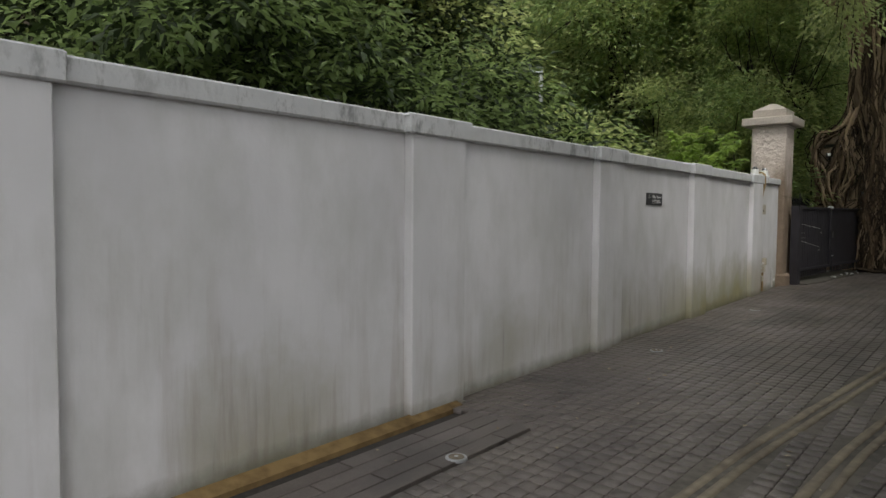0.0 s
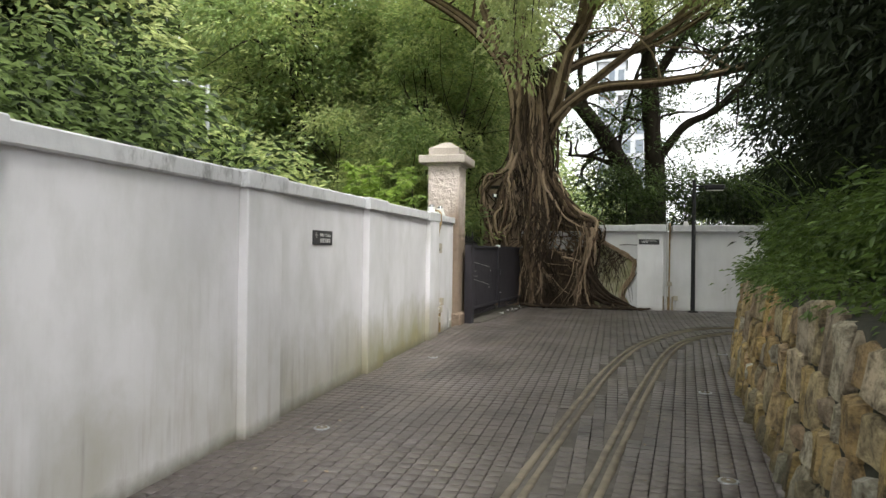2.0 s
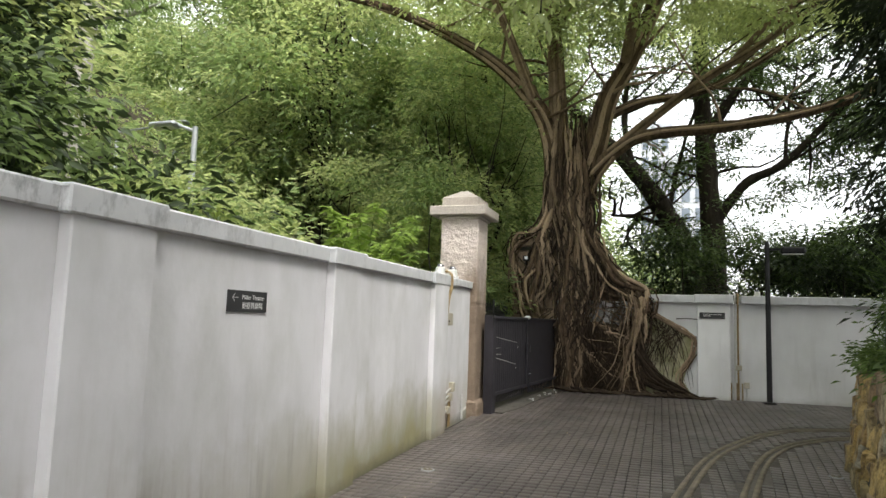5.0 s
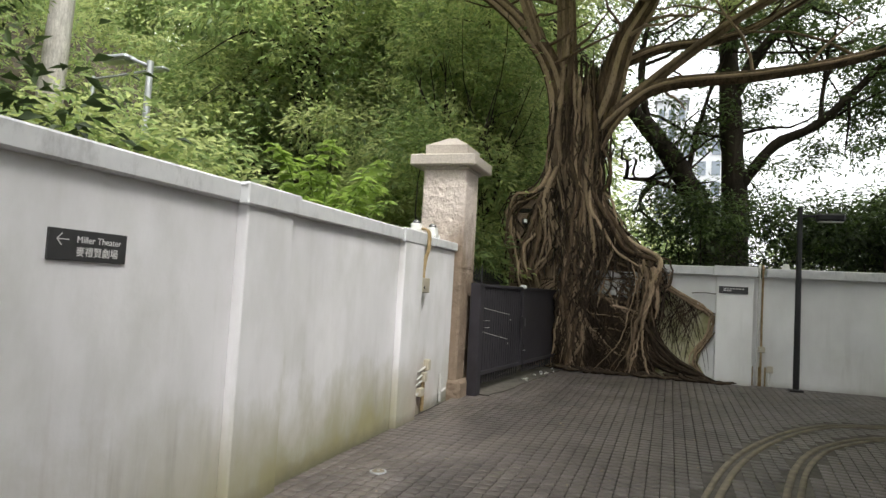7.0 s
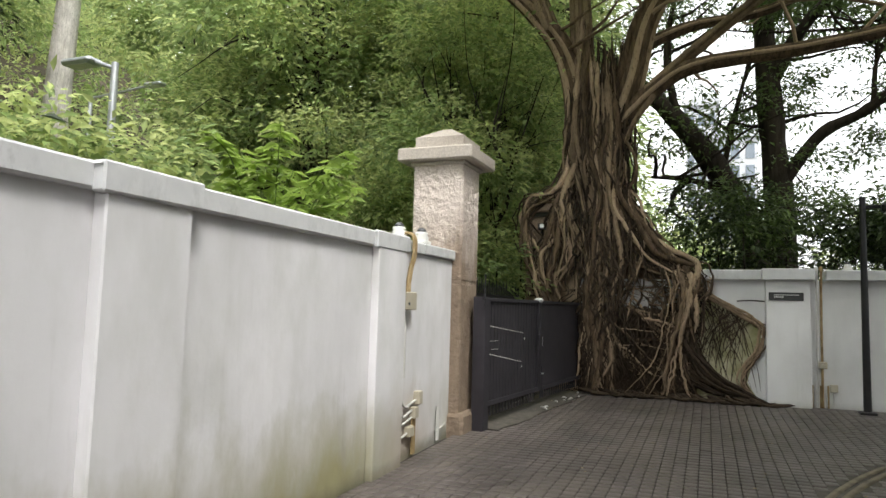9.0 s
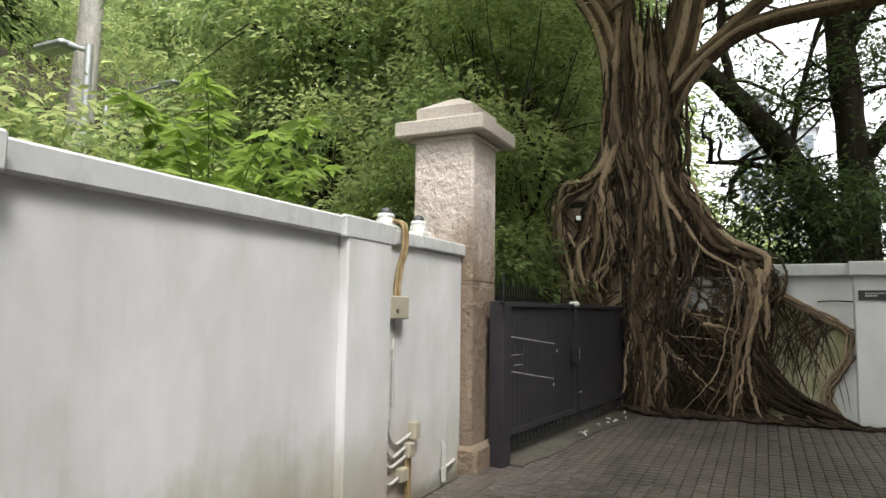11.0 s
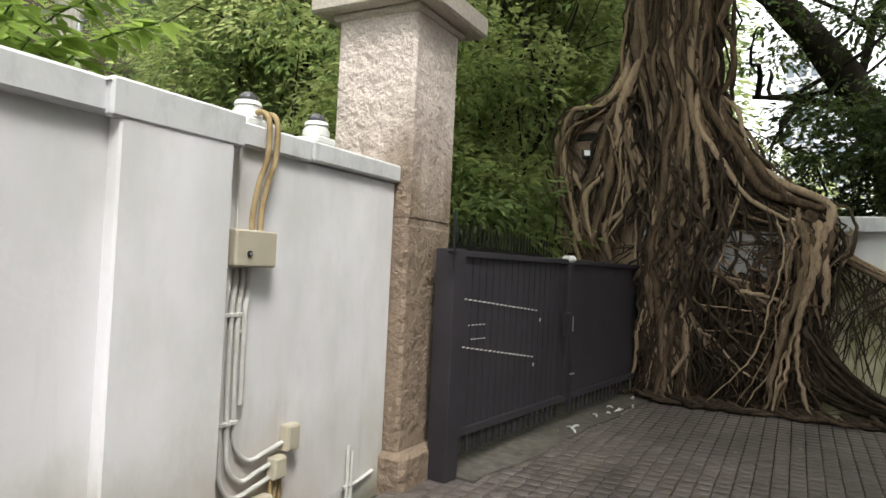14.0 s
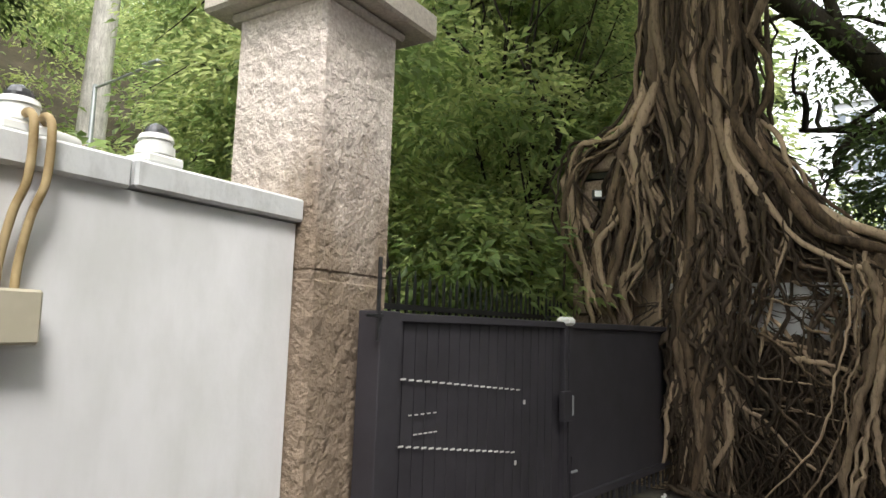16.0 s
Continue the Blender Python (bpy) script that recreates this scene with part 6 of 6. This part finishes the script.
def paving():
    rng = np.random.default_rng(70)
    pv, pf = paver_mesh()
    root = tagged(raw("paving", [(-2.78, -8, -0.1), (0.3, -8, -0.1), (0.3, 17, 0.1), (-2.78, 17, 0.1)], [(0, 1, 2, 3)], M_JOINT), "lane paved with dark grey concrete block pavers", "paving", kind="structure")
    me = bpy.data.meshes.new("paver")
    me.from_pydata([tuple(v) for v in pv], [], [tuple(f) for f in pf])
    me.materials.append(M_PAVER)
    stuff_v, stuff_f, n, made = [], [], 0, 0
    ys = STONE_PATH[:, 1]
    def free(x, y):
        if y < 3.50 and x < -2.03:
            return False
        if x < -2.83 or x > 9 or y > 16.12:
            return False
        k = int(np.searchsorted(ys, y))
        if k < len(ys) and x > STONE_PATH[k, 0] + 0.12:
            return False
        for P in (RUT_L, RUT_R):
            if np.min((P[:, 0] - x) ** 2 + ((P[:, 1] - y) * 0.7) ** 2) < 0.112 ** 2:
                return False
        return True
    for zone in (0, 1):
        ang = 0.0 if zone == 0 else radians(-5.5)
        c, s = math.cos(ang), math.sin(ang)
        for i in range(-45, 100):
            for k in range(-140, 220):
                u, w = i * 0.1, k * 0.1 + 8.0
                x, y = (u * c - w * s, u * s + w * c) if zone else (u, w)
                if zone:
                    x -= 0.35
                if y < -4 or y > 16.3 or x < -3 or x > 7:
                    continue
                mid = float(np.interp(y, RUT_R[:130, 1], RUT_R[:130, 0])) if y < 12.5 else 1.2 + (y - 12.5) * 3
                if (x > mid) != (zone == 1):
                    continue
                if not free(x, y):
                    continue
                dz = rng.normal() * 0.0008
                yaw = rng.normal() * 0.012
                z = G(x, y) + dz
                if made < 300 and -2.2 < x < 0.4 and 6.0 < y < 7.4:
                    ob = new("paver", me)
                    ob.matrix_world = Matrix.Translation((x, y, z)) @ SLOPE @ Matrix.Rotation(ang + yaw, 4, "Z")
                    ob.parent = root
                    made += 1
                else:
                    ca, sa = math.cos(ang + yaw), math.sin(ang + yaw)
                    q = np.empty_like(pv)
                    q[:, 0] = pv[:, 0] * ca - pv[:, 1] * sa
                    q[:, 1] = pv[:, 0] * sa + pv[:, 1] * ca
                    q[:, 2] = pv[:, 2] + 0.006 * q[:, 0] + 0.019 * q[:, 1]
                    stuff_v.append(q + (x, y, z))
                    stuff_f.append(pf + n)
                    n += 12
    raw("paver_field", np.concatenate(stuff_v), np.concatenate(stuff_f), M_PAVER, root)["kind"] = "stuff"


paving()


def gutter():
    g = tagged(bx("wall_gutter", -2.72, -2.60, -8, 3.5, -0.14, -0.02, M_MORTAR), "dark open gutter slot beside the wall", "gutter", kind="structure")
    rng = random.Random(4)
    bm = bmesh.new()
    vs = box(bm, -2.81, -2.72, -8, 3.57, -0.1, 0.0)
    bmesh.ops.subdivide_edges(bm, edges=[e for e in bm.edges if e.calc_length() > 3], cuts=90)
    for v in bm.verts:
        v.co.z += 0.019 * v.co.y + (0.012 * noise.noise(v.co * 6) if v.co.z > 0 else 0)
        if v.co.z > 0 and v.co.x < -2.77:
            v.co.z += 0.03
    part("gutter_kerb", bm, M_OCHRE, g, "mossy ochre gutter kerb")
    for row in range(4):
        x = -2.585 + row * 0.128
        y = 3.49
        off = (row % 2) * 0.3
        while y > -3:
            L = 0.6 if y < 3.3 else 0.6 - off
            bm = bmesh.new()
            box(bm, x, x + 0.118, y - L + 0.01, y, -0.05, 0.0, bevel=0.003)
            for v in bm.verts:
                v.co.z += G(x, v.co.y) + 0.001
            part("slab", bm, M_PAVER, g)
            y -= L


gutter()


def uplight(x, y):
    z = G(x, y)
    top = base("ground_light", x, y, z, "round steel-rimmed light set flush in the paving", "ground light", "ground lights")
    cap_part("rim", x, y, z - 0.01, z + 0.006, 0.065, 0.062, M_STEEL, top)
    cap_part("lens", x, y, z + 0.006, z + 0.009, 0.046, 0.044, M_KERB, top)
    cap_part("stud", x, y, z + 0.009, z + 0.012, 0.012, 0.011, M_STEEL, top, 12)


for _x, _y in ((-2.12, 2.76), (-2.38, 6.13), (-2.38, 9.37), (0.5, 5.73), (0.67, 8.2), (1.17, 10.6)):
    uplight(_x, _y)


def litter():
    rng = np.random.default_rng(88)
    n = 520
    x = rng.uniform(-2.6, 1.6, n)
    y = rng.uniform(2.5, 16.0, n)
    near = rng.random(n) < 0.6
    y[near] = 16.05 - 2.6 * rng.random(near.sum()) ** 1.8
    x[near] = -2.62 + (y[near] - 12.84) * 0.135 + rng.normal(size=near.sum()) * 0.07
    z = np.array([G(a, b) for a, b in zip(x, y)]) + 0.006
    c = np.stack([x, y, z], 1)
    ax = rng.normal(size=(n, 3)) * (1, 1, 0.15)
    v, f = leaf_mesh(c, ax, np.array([0, 0, 1.0]) + rng.normal(size=(n, 3)) * 0.15, rng.uniform(0.02, 0.05, n), rng.uniform(0.012, 0.03, n), 0.1)
    tagged(raw("leaf_litter", v, f, M_LITTER), "scattered dry leaves and scraps on the paving", "leaves", kind="stuff")
    T = Tubes()
    for i in range(11):
        yy = 15.9 - 1.7 * rng.random() ** 1.6
        xx = -2.56 + (yy - 12.84) * 0.135 + rng.normal() * 0.05
        zz = G(xx, yy) + 0.02
        q = rng.normal(size=2) * 0.04
        T.add(smooth_path([(xx, yy, zz), (xx + q[0], yy + q[1], zz + 0.012), (xx + q[0] * 1.6, yy + q[1] * 2, zz)], 7), np.array([0.003, 0.008, 0.012, 0.007, 0.011, 0.008, 0.003]), 6)
    tagged(T.out("white_scraps", M_LETTER), "crumpled white paper and plastic scraps at the gate's foot", "litter", kind="stuff")


litter()


# ---- stones of the rubble wall ----
def rubble():
    rng = np.random.default_rng(90)
    P = STONE_PATH
    seg = np.r_[0, np.cumsum(np.linalg.norm(np.diff(P, axis=0), axis=1))]
    tan, out = path_frame(P)
    s_from = float(np.interp(2.2, P[:, 1], seg))
    s_to = float(seg[218])
    def place(s, h, proud):
        i = np.interp(s, seg, np.arange(len(P)))
        k = int(i)
        p, o = P[k], out[k]
        if k + 1 < len(P):
            p = p + (P[k + 1] - P[k]) * (i - k)
        z0 = G(p[0], p[1]) - 0.02
        z = z0 + (TOPZ + 0.02 - z0) * h
        q = p + o * (0.05 + 0.14 * h - proud)
        return (q[0], q[1], z)
    courses = [0.0, 0.23, 0.47, 0.72, 1.0]
    def edge(c, s):
        if c == 0:
            return 0.0
        return courses[c] + 0.05 * math.sin(s * 3.1 + c * 1.7) + 0.035 * math.sin(s * 8.3 + c * 4.1) * (c < 4)
    count = 0
    for c in range(4):
        s = s_from + rng.random() * 0.2
        while s < s_to:
            w = rng.uniform(0.11, 0.30) if rng.random() < 0.8 else rng.uniform(0.3, 0.4)
            slant0, slant1 = rng.normal() * 0.015, rng.normal() * 0.015
            gap = 0.008
            bot, topb = edge(c, s + w / 2) + 0.012, edge(c + 1, s + w / 2) - 0.012
            corners = [(s + gap, bot), (s + w * 0.5, bot - 0.02 * rng.random()), (s + w - gap, bot + 0.02 * rng.normal()), (s + w - gap + slant1, (bot + topb) / 2), (s + w - gap * 1.6, topb - 0.035 * rng.random()), (s + w * 0.5, topb + 0.01 * rng.random()), (s + gap * 1.6, topb - 0.035 * rng.random()), (s + gap + slant0, (bot + topb) / 2)]
            proud = rng.uniform(0.025, 0.065)
            tilt_a, tilt_b = rng.normal() * 0.014, rng.normal() * 0.014
            cs, ch = s + w / 2, (bot + topb) / 2
            vs = [place(a, b, -0.03) for a, b in corners]
            vs += [place(a, b, proud * 0.55) for a, b in corners]
            vs += [place(cs + (a - cs) * 0.86, ch + (b - ch) * 0.88, proud + tilt_a * (a - cs) / w * 2 + tilt_b * (b - ch) * 6 + rng.normal() * 0.006) for a, b in corners]
            vs.append(place(cs, ch, proud + rng.uniform(-0.005, 0.015)))
            fs = []
            for i in range(8):
                j = (i + 1) % 8
                fs += [(i, j, j + 8, i + 8), (i + 8, j + 8, j + 16, i + 16), (i + 16, j + 16, 24)]
            me = bpy.data.meshes.new("stone")
            me.from_pydata(vs, [], fs)
            me.materials.append(M_STONE)
            ob = new("stone", me)
            ob.parent = STONE_WALL
            count += 1
            s += w


rubble()
